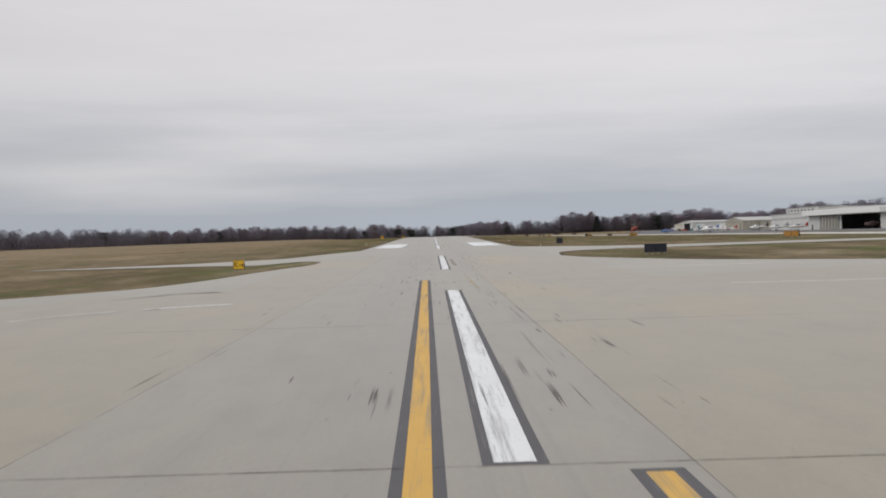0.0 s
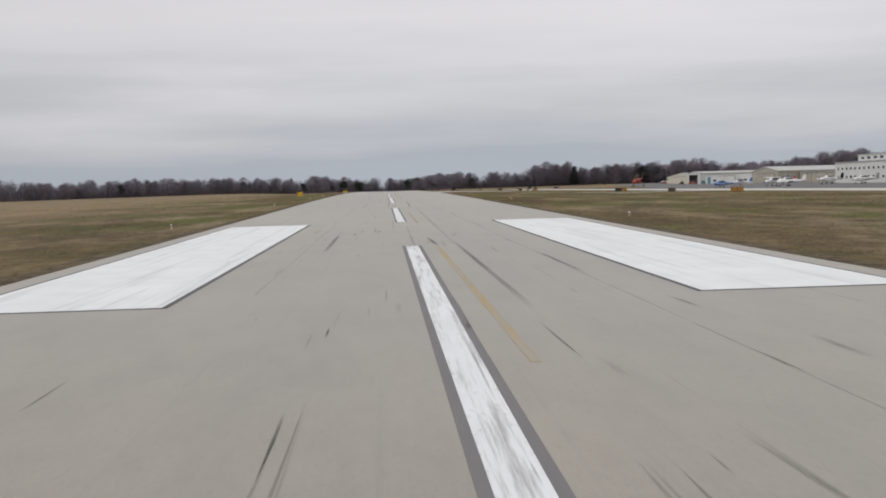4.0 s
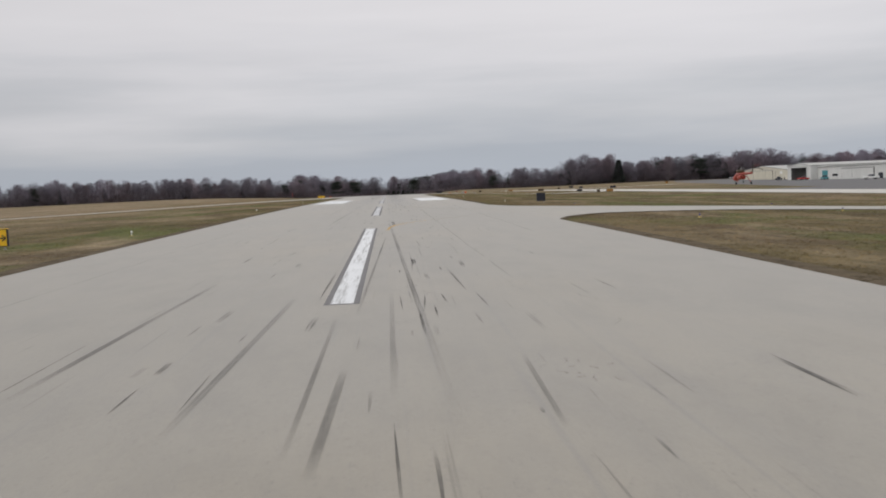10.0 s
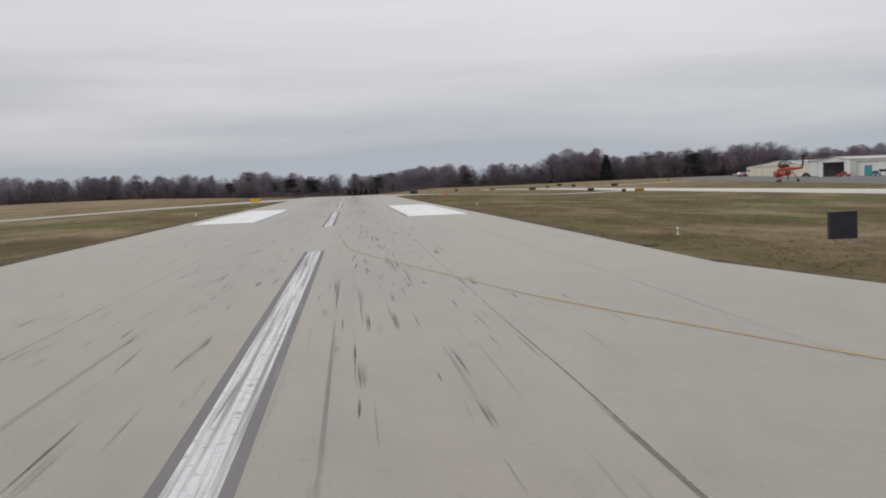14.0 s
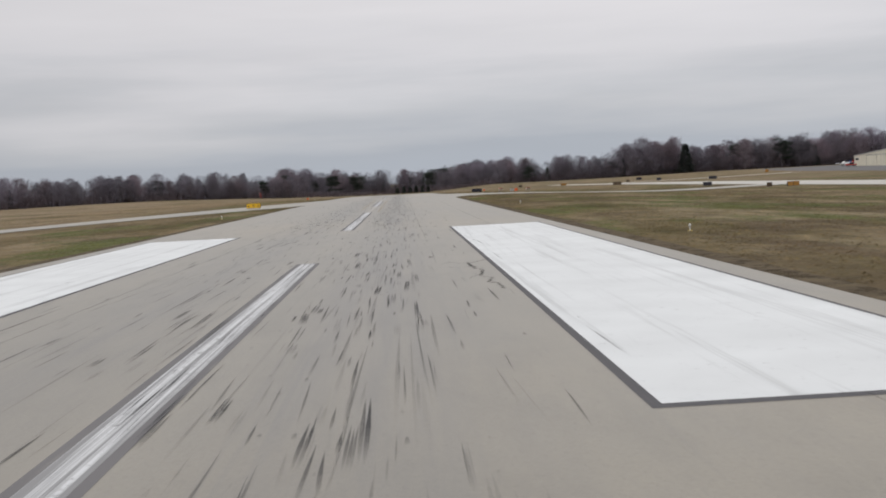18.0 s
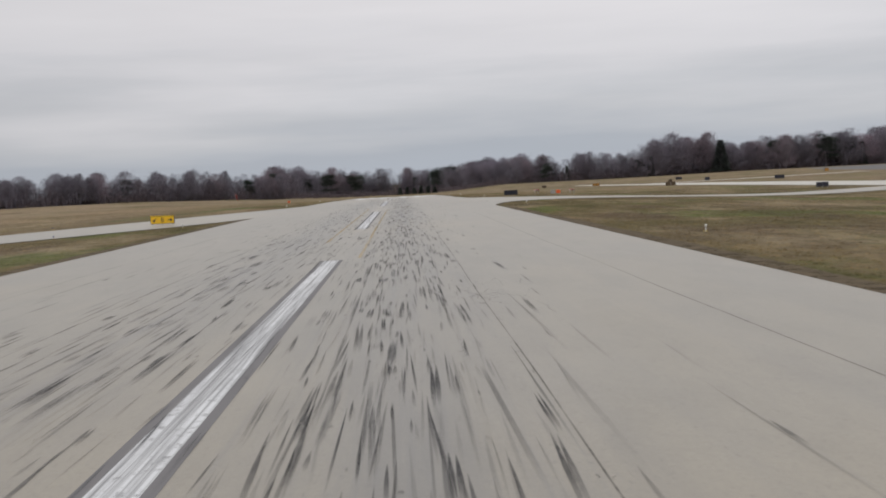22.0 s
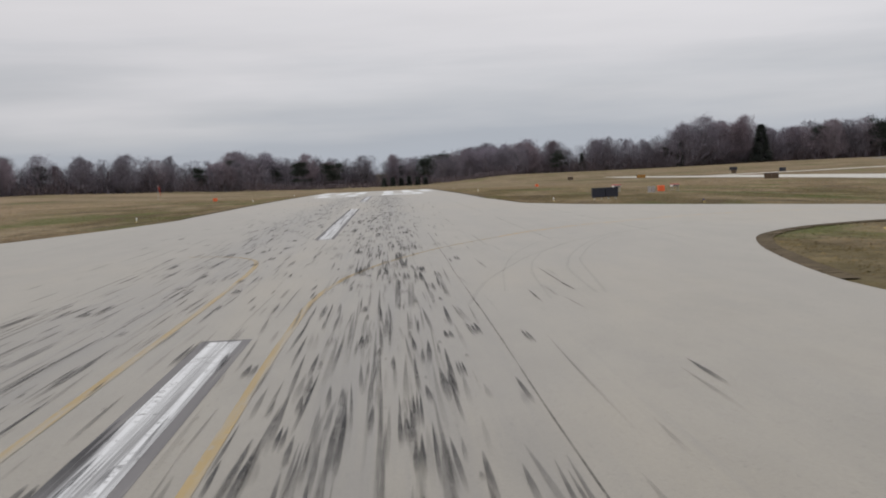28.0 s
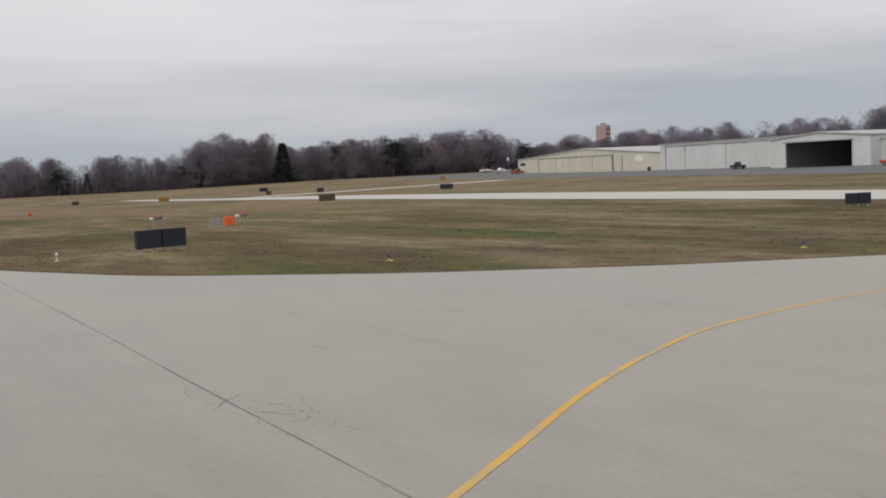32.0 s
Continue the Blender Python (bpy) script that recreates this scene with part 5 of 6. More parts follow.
part("lift_house", box(bmesh.new(), -1.5, -1.5, 27.61, 1.5, 1.5, 29.4, 0.1), "brick_red", t)
for fl in range(8):
    for k in range(3):
        part("window", box(bmesh.new(), -3.1 + k * 2.3, -4.06, 2 + fl * 3.1, -1.5 + k * 2.3, -4.005, 3.5 + fl * 3.1), "glass_dark", t)
# flag-like beacon pole
t = thing("lamp_pole", "slim pole with a white lamp beyond the apron", "pole", "", on_land(262, 1000))
part("pole", tube(bmesh.new(), (0, 0, 0), (0, 0, 5.2), 0.09, 0.06), "metal", t)
part("lamp_head", lathe(bmesh.new(), ((0.25, 5.0), (0.42, 5.3), (0.42, 6.1), (0.15, 6.4))), "white_paint", t)


# ---- aircraft and vehicles ----
def light_plane(at, turn, body, trim, high, label, scale=1.0):
    t = thing("light_aircraft", label, "aircraft", "parked light aircraft", at, turn)
    t.scale = (scale,) * 3
    zf = 1.35
    part("fuselage", loft(bmesh.new(), ((3.0, 0, zf - 0.05, 0.22, 0.22, 1), (2.7, 0, zf, 0.48, 0.45, 0.8), (1.5, 0, zf + 0.05, 0.55, 0.55, 0.75), (0.9, 0, zf + 0.3, 0.58, 0.78, 0.75), (-0.6, 0, zf + 0.3, 0.56, 0.76, 0.75), (-1.6, 0, zf + 0.15, 0.4, 0.5, 0.85), (-4.0, 0, zf + 0.12, 0.12, 0.2, 1), (-4.6, 0, zf + 0.15, 0.05, 0.12, 1))), body, t, smooth=True)
    part("windscreen", loft(bmesh.new(), ((1.12, 0, zf + 0.55, 0.45, 0.25, 0.8), (0.7, 0, zf + 0.72, 0.595, 0.32, 0.8), (-0.7, 0, zf + 0.72, 0.575, 0.32, 0.8), (-1.2, 0, zf + 0.6, 0.42, 0.22, 0.8))), "glass_dark", t, "tinted cabin glazing", True)
    wz = zf + 1.05 if high else zf - 0.42
    dih = 0.25 if high else 0.6
    for s in (-1, 1):
        wg = part("wing", wing(bmesh.new(), (s * (0.1 if high else 0.4), 0.9, wz), (s * 5.2, 0.75, wz + dih), 1.6, 1.15, 0.24, 0.12), body, t)
        part("wing_tip", box(bmesh.new(), s * 5.2 - 0.06, -0.45, wz + dih - 0.06, s * 5.2 + 0.1, 0.72, wz + dih + 0.08, 0.03), trim, wg)
        part("tailplane", wing(bmesh.new(), (s * 0.05, -3.6, zf + 0.25), (s * 1.7, -3.75, zf + 0.3), 0.95, 0.7, 0.12, 0.06), body, t)
        if high:
            part("wing_strut", tube(bmesh.new(), (s * 0.5, 0.4, zf - 0.3), (s * 2.6, 0.35, wz + 0.08), 0.05, 0.04, 8), body, t)
        part("main_leg", tube(bmesh.new(), (s * 0.45, 0.0, zf - 0.45), (s * 1.25, -0.05, 0.28), 0.06, 0.05, 8), body, t)
        wh = bmesh.new()
        tube(wh, (s * 1.18, -0.05, 0.26), (s * 1.34, -0.05, 0.26), 0.26, 0.26, 16)
        part("wheel", wh, "rubber", t)
    part("fin", wing(bmesh.new(), (0, -3.3, zf + 0.2), (0, -4.05, zf + 1.75), 1.35, 0.65, 0.12, 0.06, "x"), trim, t)
    part("stripe", box(bmesh.new(), -0.575, -1.2, zf + 0.06, 0.575, 2.2, zf + 0.2, 0.03), trim, t)
    part("spinner", loft(bmesh.new(), ((3.02, 0, zf - 0.05, 0.18, 0.18, 1), (3.2, 0, zf - 0.05, 0.13, 0.13, 1), (3.32, 0, zf - 0.05, 0.03, 0.03, 1)), 12), trim, t, smooth=True)
    for s in (-1, 1):
        part("propeller_blade", box(bmesh.new(), -0.07, 3.1, zf - 0.05 + (0.15 if s > 0 else -0.95), 0.07, 3.13, zf - 0.05 + (0.95 if s > 0 else -0.15), 0.01), "rubber", t)
    part("nose_leg", tube(bmesh.new(), (0, 2.2, zf - 0.4), (0, 2.3, 0.25), 0.05, 0.04, 8), "metal", t)
    wh = bmesh.new()
    tube(wh, (-0.07, 2.3, 0.2), (0.07, 2.3, 0.2), 0.2, 0.2, 14)
    part("nose_wheel", wh, "rubber", t)
    return t


APL = 0.05
light_plane(on_land(108.5, 463.4, APL), 100, "plane_blue", "white_paint", False, "blue and white low-wing aircraft parked on asphalt", 0.95)
light_plane(on_land(160, 540, APL), 75, "white_paint", "plane_red", False, "white low-wing aircraft parked by the office", 1.05)
light_plane(on_land(150, 560, APL), 70, "white_paint", "plane_blue", True, "white high-wing aircraft parked on asphalt", 1.05)
light_plane(on_land(168, 515, APL), 100, "white_paint", "sign_black", False, "white aircraft with a dark tail parked by the office", 1.35)
light_plane(on_land(170, 492, APL), 85, "white_paint", "metal", False, "white and grey aircraft parked before the office", 1.2)
light_plane(on_land(172, 470, APL), 95, "white_paint", "plane_red", False, "white aircraft parked by the large hangar", 1.2)
light_plane(on_land(190, 426, APL), 80, "brick_red", "sign_brown", False, "dull red aircraft inside the large open hangar", 1.5)
light_plane(on_land(132.6, 480, APL), 95, "white_paint", "plane_blue", True, "white high-wing aircraft parked on asphalt", 1.15)
light_plane(on_land(125.1, 449.9, APL), 80, "white_paint", "white_paint", False, "all-white low-wing aircraft parked on asphalt", 1.15)
light_plane(on_land(232, 962, APL), 120, "white_paint", "plane_blue", False, "white low-wing aircraft before the cream hangar", 1.0)
light_plane(on_land(252, 1004, APL), 60, "white_paint", "plane_red", False, "small white aircraft at the apron end", 0.8)


def crane_helicopter(at, turn):
    t = thing("helicopter", "orange-red heavy-lift crane helicopter parked on asphalt", "helicopter", "", at, turn)
    part("cockpit", loft(bmesh.new(), ((9.3, 0, 2.5, 0.25, 0.3, 1), (8.9, 0, 2.5, 0.8, 0.8, 0.8), (7.8, 0, 2.55, 1.1, 1.15, 0.7), (6.2, 0, 2.65, 1.1, 1.2, 0.7), (5.5, 0, 2.9, 0.9, 1.0, 0.8))), "heli_orange", t, smooth=True)
    part("windscreen", loft(bmesh.new(), ((9.2, 0, 2.75, 0.4, 0.35, 0.9), (8.6, 0, 2.95, 0.95, 0.65, 0.8), (7.5, 0, 3.1, 1.13, 0.62, 0.8), (6.9, 0, 3.15, 1.0, 0.5, 0.8))), "glass_dark", t, "dark cockpit glazing", True)
    part("boom", loft(bmesh.new(), ((6.2, 0, 4.0, 0.7, 0.55, 0.7), (3.0, 0, 4.2, 0.8, 0.6, 0.7), (-2.0, 0, 4.2, 0.7, 0.55, 0.7), (-8.0, 0, 4.3, 0.4, 0.4, 0.8), (-10.8, 0, 4.5, 0.25, 0.35, 0.9))), "heli_orange", t, smooth=True)
    part("neck", loft(bmesh.new(), ((6.6, 0, 3.3, 0.7, 0.8, 0.7), (5.0, 0, 3.8, 0.75, 0.7, 0.7), (4.2, 0, 4.1, 0.7, 0.55, 0.7))), "heli_orange", t, smooth=True)
    part("engine_deck", loft(bmesh.new(), ((5.0, 0, 5.1, 0.5, 0.45, 0.8), (4.4, 0, 5.2, 1.2, 0.6, 0.7), (1.2, 0, 5.2, 1.2, 0.65, 0.7), (-0.6, 0, 5.0, 0.6, 0.4, 0.8))), "sign_brown", t, "dark sooty engine housings", True)
    part("fin", wing(bmesh.new(), (0, -9.6, 4.5), (0, -11.4, 7.6), 1.6, 1.0, 0.25, 0.15, "x"), "sign_brown", t)
    part("tailplane", wing(bmesh.new(), (0.1, -11.2, 7.4), (2.4, -11.5, 7.5), 0.9, 0.7, 0.12, 0.08), "heli_orange", t)
    part("tail_rotor", box(bmesh.new(), -0.5, -12.3, 5.2, -0.42, -12.0, 8.8, 0.03), "rubber", t)
    part("mast", tube(bmesh.new(), (0, 1.6, 5.6), (0, 1.6, 6.7), 0.28, 0.2), "metal", t)
    part("hub", lathe(bmesh.new(), ((0.5, 6.55), (0.6, 6.7), (0.5, 6.85)), 14, (0, 1.6, 0)), "metal", t)
    for k in range(6):
        a = 2 * math.pi * k / 6 + 0.3
        bm = bmesh.new()
        prev = None
        for i in range(9):
            r = 0.4 + 10.2 * i / 8
            z = 6.75 - 1.15 * (i / 8) ** 2
            d, w_ = Vector((math.cos(a), math.sin(a), 0)), Vector((-math.sin(a), math.cos(a), 0)) * 0.3
            ring = [bm.verts.new(Vector((0, 1.6, z)) + d * r + w_ * s + Vector((0, 0, o))) for s, o in ((-1, 0), (1, 0), (1, 0.07), (-1, 0.07))]
            if prev:
                for j in range(4):
                    bm.faces.new((prev[j], prev[(j + 1) % 4], ring[(j + 1) % 4], ring[j]))
            prev = ring
        part("rotor_blade", bm, "rubber", t)
    for s in (-1, 1):
        leg = part("main_leg", tube(bmesh.new(), (s * 0.7, -1.0, 4.1), (s * 3.0, -1.2, 0.6), 0.16, 0.12, 10), "heli_orange", t)
        part("brace", tube(bmesh.new(), (s * 0.6, -1.0, 3.9), (s * 2.6, -1.15, 1.2), 0.07, 0.07, 8), "metal", leg)
        wh = bmesh.new()
        tube(wh, (s * 2.85, -1.2, 0.52), (s * 3.25, -1.2, 0.52), 0.52, 0.52, 18)
        part("wheel", wh, "rubber", t)
    part("nose_leg", tube(bmesh.new(), (0, 7.6, 1.6), (0, 7.7, 0.4), 0.12, 0.1, 10), "metal", t)
    wh = bmesh.new()
    tube(wh, (-0.16, 7.7, 0.38), (0.16, 7.7, 0.38), 0.38, 0.38, 16)
    part("nose_wheel", wh, "rubber", t)
    part("hose", tube(bmesh.new(), (0.3, 1.0, 3.7), (0.5, 0.6, 0.5), 0.16, 0.13, 10), "rubber", t)
    part("tank", loft(bmesh.new(), ((4.0, 0, 2.9, 0.9, 0.6, 0.6), (3.6, 0, 2.8, 1.1, 0.8, 0.6), (-0.5, 0, 2.8, 1.1, 0.8, 0.6), (-1.0, 0, 2.9, 0.9, 0.6, 0.6))), "heli_orange", t, smooth=True)
    return t


crane_helicopter(on_land(142, 700, APL), 0)


def truck(at, turn, mat, label, length=5.4):
    t = thing("pickup_truck", label, "truck", "service vehicles on the apron", at, turn)
    part("body", box(bmesh.new(), -0.95, -length / 2, 0.5, 0.95, length / 2, 1.1, 0.08), mat, t)
    part("cab", loft(bmesh.new(), ((length * 0.18, 0, 1.2, 0.86, 0.15, 0.5), (length * 0.08, 0, 1.45, 0.84, 0.42, 0.5), (-length * 0.12, 0, 1.48, 0.84, 0.45, 0.5), (-length * 0.15, 0, 1.3, 0.86, 0.25, 0.5))), "glass_dark", t, "dark cab glazing")
    part("cab_roof", box(bmesh.new(), -0.8, -length * 0.12, 1.86, 0.8, length * 0.07, 1.95, 0.04), mat, t)
    for s in (-1, 1):
        for y in (-0.3, 0.31):
            wh = bmesh.new()
            tube(wh, (s * 0.72, y * length, 0.37), (s * 0.98, y * length, 0.37), 0.37, 0.37, 16)
            tyre = part("wheel", wh, "rubber", t)
            hub = bmesh.new()
            tube(hub, (s * 0.97, y * length, 0.37), (s * 0.992, y * length, 0.37), 0.2, 0.2, 12)
            part("rim", hub, "metal", tyre)
    return t


truck(on_land(181, 673, APL), 80, "white_paint", "white service vehicle parked before the tan hangar", 5.6)
truck(on_land(193, 762, APL), 40, "plane_red", "red pickup truck parked by the open hangar")
truck(on_land(226, 942, APL), 100, "plane_red", "dark red pickup truck parked on the apron")
truck(on_land(201, 811, APL), 10, "sign_black", "black service vehicle parked beside the hangar", 3.6)
truck(on_land(191, 735, APL), 0, "teal", "teal service vehicle parked beside the workshop", 4.6)


# ---- trees ----
def limb(verts, faces, p0, p1, r0, r1):
    ax = (p1 - p0)
    if ax.length < 1e-4:
        return
    u = ax.orthogonal().normalized()
    w = ax.normalized().cross(u)
    b = len(verts)
    for p, r in ((p0, r0), (p1, r1)):
        for i in range(5):
            a = 2 * math.pi * i / 5
            verts.append(p + (u * math.cos(a) + w * math.sin(a)) * r)
    for i in range(5):
        faces.append((b + i, b + (i + 1) % 5, b + 5 + (i + 1) % 5, b + 5 + i))


def mesh_of(name, verts, faces, mat):
    me = bpy.data.meshes.new(name)
    me.from_pydata([tuple(v) for v in verts], [], faces)
    me.materials.append(M[mat])
    return me


def bare_tree(seed, height, spread, twigs, mat):
    """Meshes of a leafless tree: trunk with rising limbs, and a crown of fine twigs."""
    r = random.Random(seed)
    tv, tf, wood = [], [], []

    def stem(p, d, ln, rad, steps, sway, lift):
        pts = [p]
        for i in range(steps):
            d = (d + Vector((r.gauss(0, sway), r.gauss(0, sway), lift + r.gauss(0, sway * 0.6)))).normalized()
            q = pts[-1] + d * ln / steps
            if rad > height * 0.004:
                limb(tv, tf, pts[-1], q, rad * (1 - 0.85 * i / steps), rad * (1 - 0.85 * (i + 1) / steps))
            pts.append(q)
        return pts

    def at(pts, k):
        k = min(max(k, 0), 0.999) * (len(pts) - 1)
        return pts[int(k)].lerp(pts[int(k) + 1], k - int(k))

    # an uneven rounded crown: limbs reach for points in a lumpy dome
    base, top = height * r.uniform(0.05, 0.14), height
    lumps = [(r.uniform(0, 6.283), r.uniform(0.25, 0.9), r.uniform(0.05, 0.26)) for _ in range(6)]

    def reach(a, k):
        w = 0.34 * spread * height * math.sin(math.pi * min(0.26 + 0.70 * k, 1.0)) ** 0.75
        for la, lk, lw in lumps:
            w *= 1 + lw * math.exp(-(math.cos(a - la) - 1) ** 2 * 4 - (k - lk) ** 2 * 14) - 0.05
        return w

    bole = stem(Vector((0, 0, -0.3)), Vector((0, 0, 1)), height * 0.72, height * 0.019, 6, 0.07, 0.04)
    for i in range(44):
        a, k = i * 2.4 + r.uniform(-0.4, 0.4), r.random() ** 0.75
        out = reach(a, k) * r.uniform(0.55, 1.0) * (1 if r.random() < 0.85 else 1.15)
        goal = Vector((math.cos(a) * out, math.sin(a) * out, base + (top - base) * k * r.uniform(0.93, 1.04)))
        p = at(bole, min(0.98, max(0.14, goal.z / height * 0.95 - 0.22)))
        pts = [p]
        for q in (0.3, 0.6, 0.82, 1.0):
            s = p.lerp(goal, q) + Vector((0, 0, -0.10 * (goal - p).length * math.sin(math.pi * q))) + Vector((r.gauss(0, 0.25), r.gauss(0, 0.25), r.gauss(0, 0.2)))
            limb(tv, tf, pts[-1], s, height * 0.0075 * (1.15 - q), height * 0.0075 * (1.0 - q * 0.9))
            pts.append(s)
        wood.append(pts)
        for _ in range(9):
            a2 = r.uniform(0, 6.283)
            d = ((pts[-1] - pts[0]).normalized() + Vector((math.cos(a2), math.sin(a2), r.uniform(0.0, 0.8))) * 0.7).normalized()
            wood.append(stem(at(pts, r.uniform(0.3, 0.98)), d, height * r.uniform(0.07, 0.17), height * 0.0026, 2, 0.16, 0.05))
    cv, cf = [], []
    for i in range(twigs):
        if i % 10 < 3:
            # finest sprays that close the crown
            a, k = r.uniform(0, 6.283), r.random() ** 0.8
            out = reach(a, k) * math.sqrt(r.uniform(0.05, 1.0)) * 1.02
            p = Vector((math.cos(a) * out, math.sin(a) * out, base + (top - base) * k))
            w0 = p - Vector((0, 0, p.z * 0.55))
        else:
            w_ = wood[r.randrange(len(wood))]
            p = at(w_, r.uniform(0.1, 1.0)) + Vector((r.gauss(0, 0.25), r.gauss(0, 0.25), r.gauss(0, 0.25)))
            w0 = w_[-1] - w_[0]
        d = (w0.normalized() * 0.9 + Vector((r.gauss(0, 0.5), r.gauss(0, 0.5), r.gauss(0.2, 0.4)))).normalized()
        ln, wd = r.uniform(0.4, 1.4), r.uniform(0.011, 0.030)
        s = d.orthogonal().normalized()
        s.rotate(Matrix.Rotation(r.uniform(0, 6.28), 3, d))
        b = len(cv)
        cv += [p - s * wd, p + s * wd, p + d * ln]
        cf.append((b, b + 1, b + 2))
    return mesh_of("trunk", tv, tf, "bark"), mesh_of("crown", cv, cf, mat)


def spruce(seed, height, width, count, low=0.06):
    r = random.Random(seed)
    tv, tf, cv, cf = [], [], [], []
    limb(tv, tf, Vector((0, 0, -0.3)), Vector((0, 0, height * 0.98)), height * 0.02, 0.03)
    for _ in range(count):
        z = low + (1 - low) * r.random() ** 1.35
        a = r.uniform(0, 6.283)
        lobe = 0.75 + 0.35 * math.sin(a * 5 + z * 23) * r.random()
        rad = width * (1 - z) ** 0.85 * lobe * math.sqrt(r.uniform(0.2, 1.0)) + 0.12
        p = Vector((math.cos(a) * rad, math.sin(a) * rad, z * height))
        d = Vector((math.cos(a), math.sin(a), r.uniform(-0.55, 0.15))).normalized()
        s = Vector((-d.y, d.x, r.uniform(-0.5, 0.5))).normalized() * r.uniform(0.12, 0.3)
        b = len(cv)
        cv += [p - s, p + s, p + d * r.uniform(0.5, 1.1)]
        cf.append((b, b + 1, b + 2))
    return mesh_of("trunk", tv, tf, "bark"), mesh_of("crown", cv, cf, "needles")


def pine(seed, height, spread, count):
    r = random.Random(seed)
    tv, tf, cv, cf = [], [], [], []
    limb(tv, tf, Vector((0, 0, -0.3)), Vector((r.gauss(0, 0.3), r.gauss(0, 0.3), height * 0.95)), height * 0.02, 0.06)
    for _ in range(22):
        z = height * r.uniform(0.22, 0.95)
        a = r.uniform(0, 6.283)
        rad = spread * r.uniform(0.2, 1.0) * (1.2 - 0.75 * z / height)
        c = Vector((math.cos(a) * rad, math.sin(a) * rad, z + 0.15 * rad))
        limb(tv, tf, Vector((0, 0, z - 0.2 * rad)), c, 0.09, 0.04)
        for _ in range(count // 16):
            q = Vector((r.gauss(0, 1), r.gauss(0, 1), r.gauss(0, 0.42))) * spread * 0.27
            d = (q + Vector((0, 0, 0.7))).normalized()
            s = d.orthogonal().normalized()
            s.rotate(Matrix.Rotation(r.uniform(0, 6.28), 3, d))
            b = len(cv)
            w_ = r.uniform(0.06, 0.16)
            cv += [c + q - s * w_, c + q + s * w_, c + q + d * r.uniform(0.4, 0.8)]
            cf.append((b, b + 1, b + 2))
    return mesh_of("trunk", tv, tf, "bark"), mesh_of("crown", cv, cf, "needles")


BARE = [bare_tree(20 + i, 14.0, 0.95 + 0.16 * (i % 4), 8500, "twigs" if i % 3 else "twigs_red") for i in range(9)]
SPRUCE = [spruce(50 + i, 15.0, 3.0 + 0.5 * i, 3800) for i in range(3)]
PINE = [pine(60 + i, 14.0, 3.4 + 0.5 * i, 3600) for i in range(3)]
LABEL = {"bare": "leafless grey-brown tree at the wood's edge", "spruce": "dark green conical spruce among bare trees", "pine": "dark green spreading pine at the wood's edge"}


def tree(kind, meshes, x, y, scale, turn, wide=1.0):
    t = new(kind + "_tree" if kind != "bare" else "bare_tree")
    t.empty_display_size = 0.5
    t.matrix_basis = pose(x, y, land_at(x, y) - 0.1, 0, 0, turn) @ Matrix.Diagonal((scale * wide, scale * wide, scale, 1))
    tagged(t, LABEL[kind], "tree", "trees round the airfield")
    for me in meshes:
        ob = new(me.name, me)
        ob.parent = t
    return t


def along(line, step, r):
    p = np.array(line, float)
    d = np.r_[0, np.cumsum(np.hypot(*np.diff(p, axis=0).T))]
    s = 0.0
    while s < d[-1]:
        yield float(np.interp(s, d, p[:, 0])), float(np.interp(s, d, p[:, 1]))
        s += step * r.uniform(0.7, 1.3)


WOODS = (
    ([(-420, 180), (-300, 440), (-250, 600), (-212, 760), (-150, 880), (-96, 935), (-52, 985)], 4.8, 0.78, (-0.8, 0.6)),
    ([(34, 1078), (62, 1040), (92, 1036), (128, 1046)], 4.6, 0.95, (0.3, 0.95)),
    ([(132, 1040), (174, 1058), (240, 1072), (330, 1090)], 4.8, 1.36, (0.0, 1.0)),
    ([(330, 1085), (310, 985), (302, 900)], 5.0, 1.0, (1.0, 0.1)),
    ([(302, 900), (294, 845)], 5.2, 0.95, (1.0, 0.1)),
    ([(292, 840), (284, 740), (280, 650), (284, 540)], 4.8, 1.16, (1.0, 0.1)),
    ([(284, 530), (285, 480), (300, 330), (330, 150), (380, -60)], 5.6, 1.0, (1.0, 0.1)),
    ([(-60, 1010), (-52, 1085), (-25, 1122), (10, 1128), (45, 1112), (66, 1062)], 4.6, 0.98, (0.0, 1.0)),
)
rt = random.Random(77)
deep = []
for line, step, size, back in WOODS:
    for x, y in along(line, step, rt):
        k = rt.random()
        x, y = x + rt.uniform(-6, 6), y + rt.uniform(-6, 6)
        s = size * rt.choice((0.8, 0.87, 0.93, 0.98, 1.04, 1.1)) * rt.uniform(0.94, 1.06)
        if k < 0.80 and (x < -212 or (x > 275 and y < 640) or (y > 1108 and rt.random() < 0.5)):
            deep.append((x, y, s, rt.randrange(9), rt.uniform(0, 6.28)))
        elif k < 0.80:
            tree("bare", BARE[rt.randrange(9)], x, y, s, rt.uniform(0, 360), rt.uniform(1.1, 1.8))
        elif k < 0.90:
            tree("spruce", SPRUCE[rt.randrange(3)], x, y, s * 0.62, rt.uniform(0, 360), rt.uniform(1.0, 1.5))
        else:
            tree("pine", PINE[rt.randrange(3)], x, y, s * 0.85, rt.uniform(0, 360), rt.uniform(1.0, 1.3))
        for row in (5, 10, 17):
            deep.append((x + back[0] * row + rt.uniform(-5, 5), y + back[1] * row + rt.uniform(-5, 5), s * rt.uniform(0.70, 1.06), rt.randrange(9), rt.uniform(0, 6.28)))
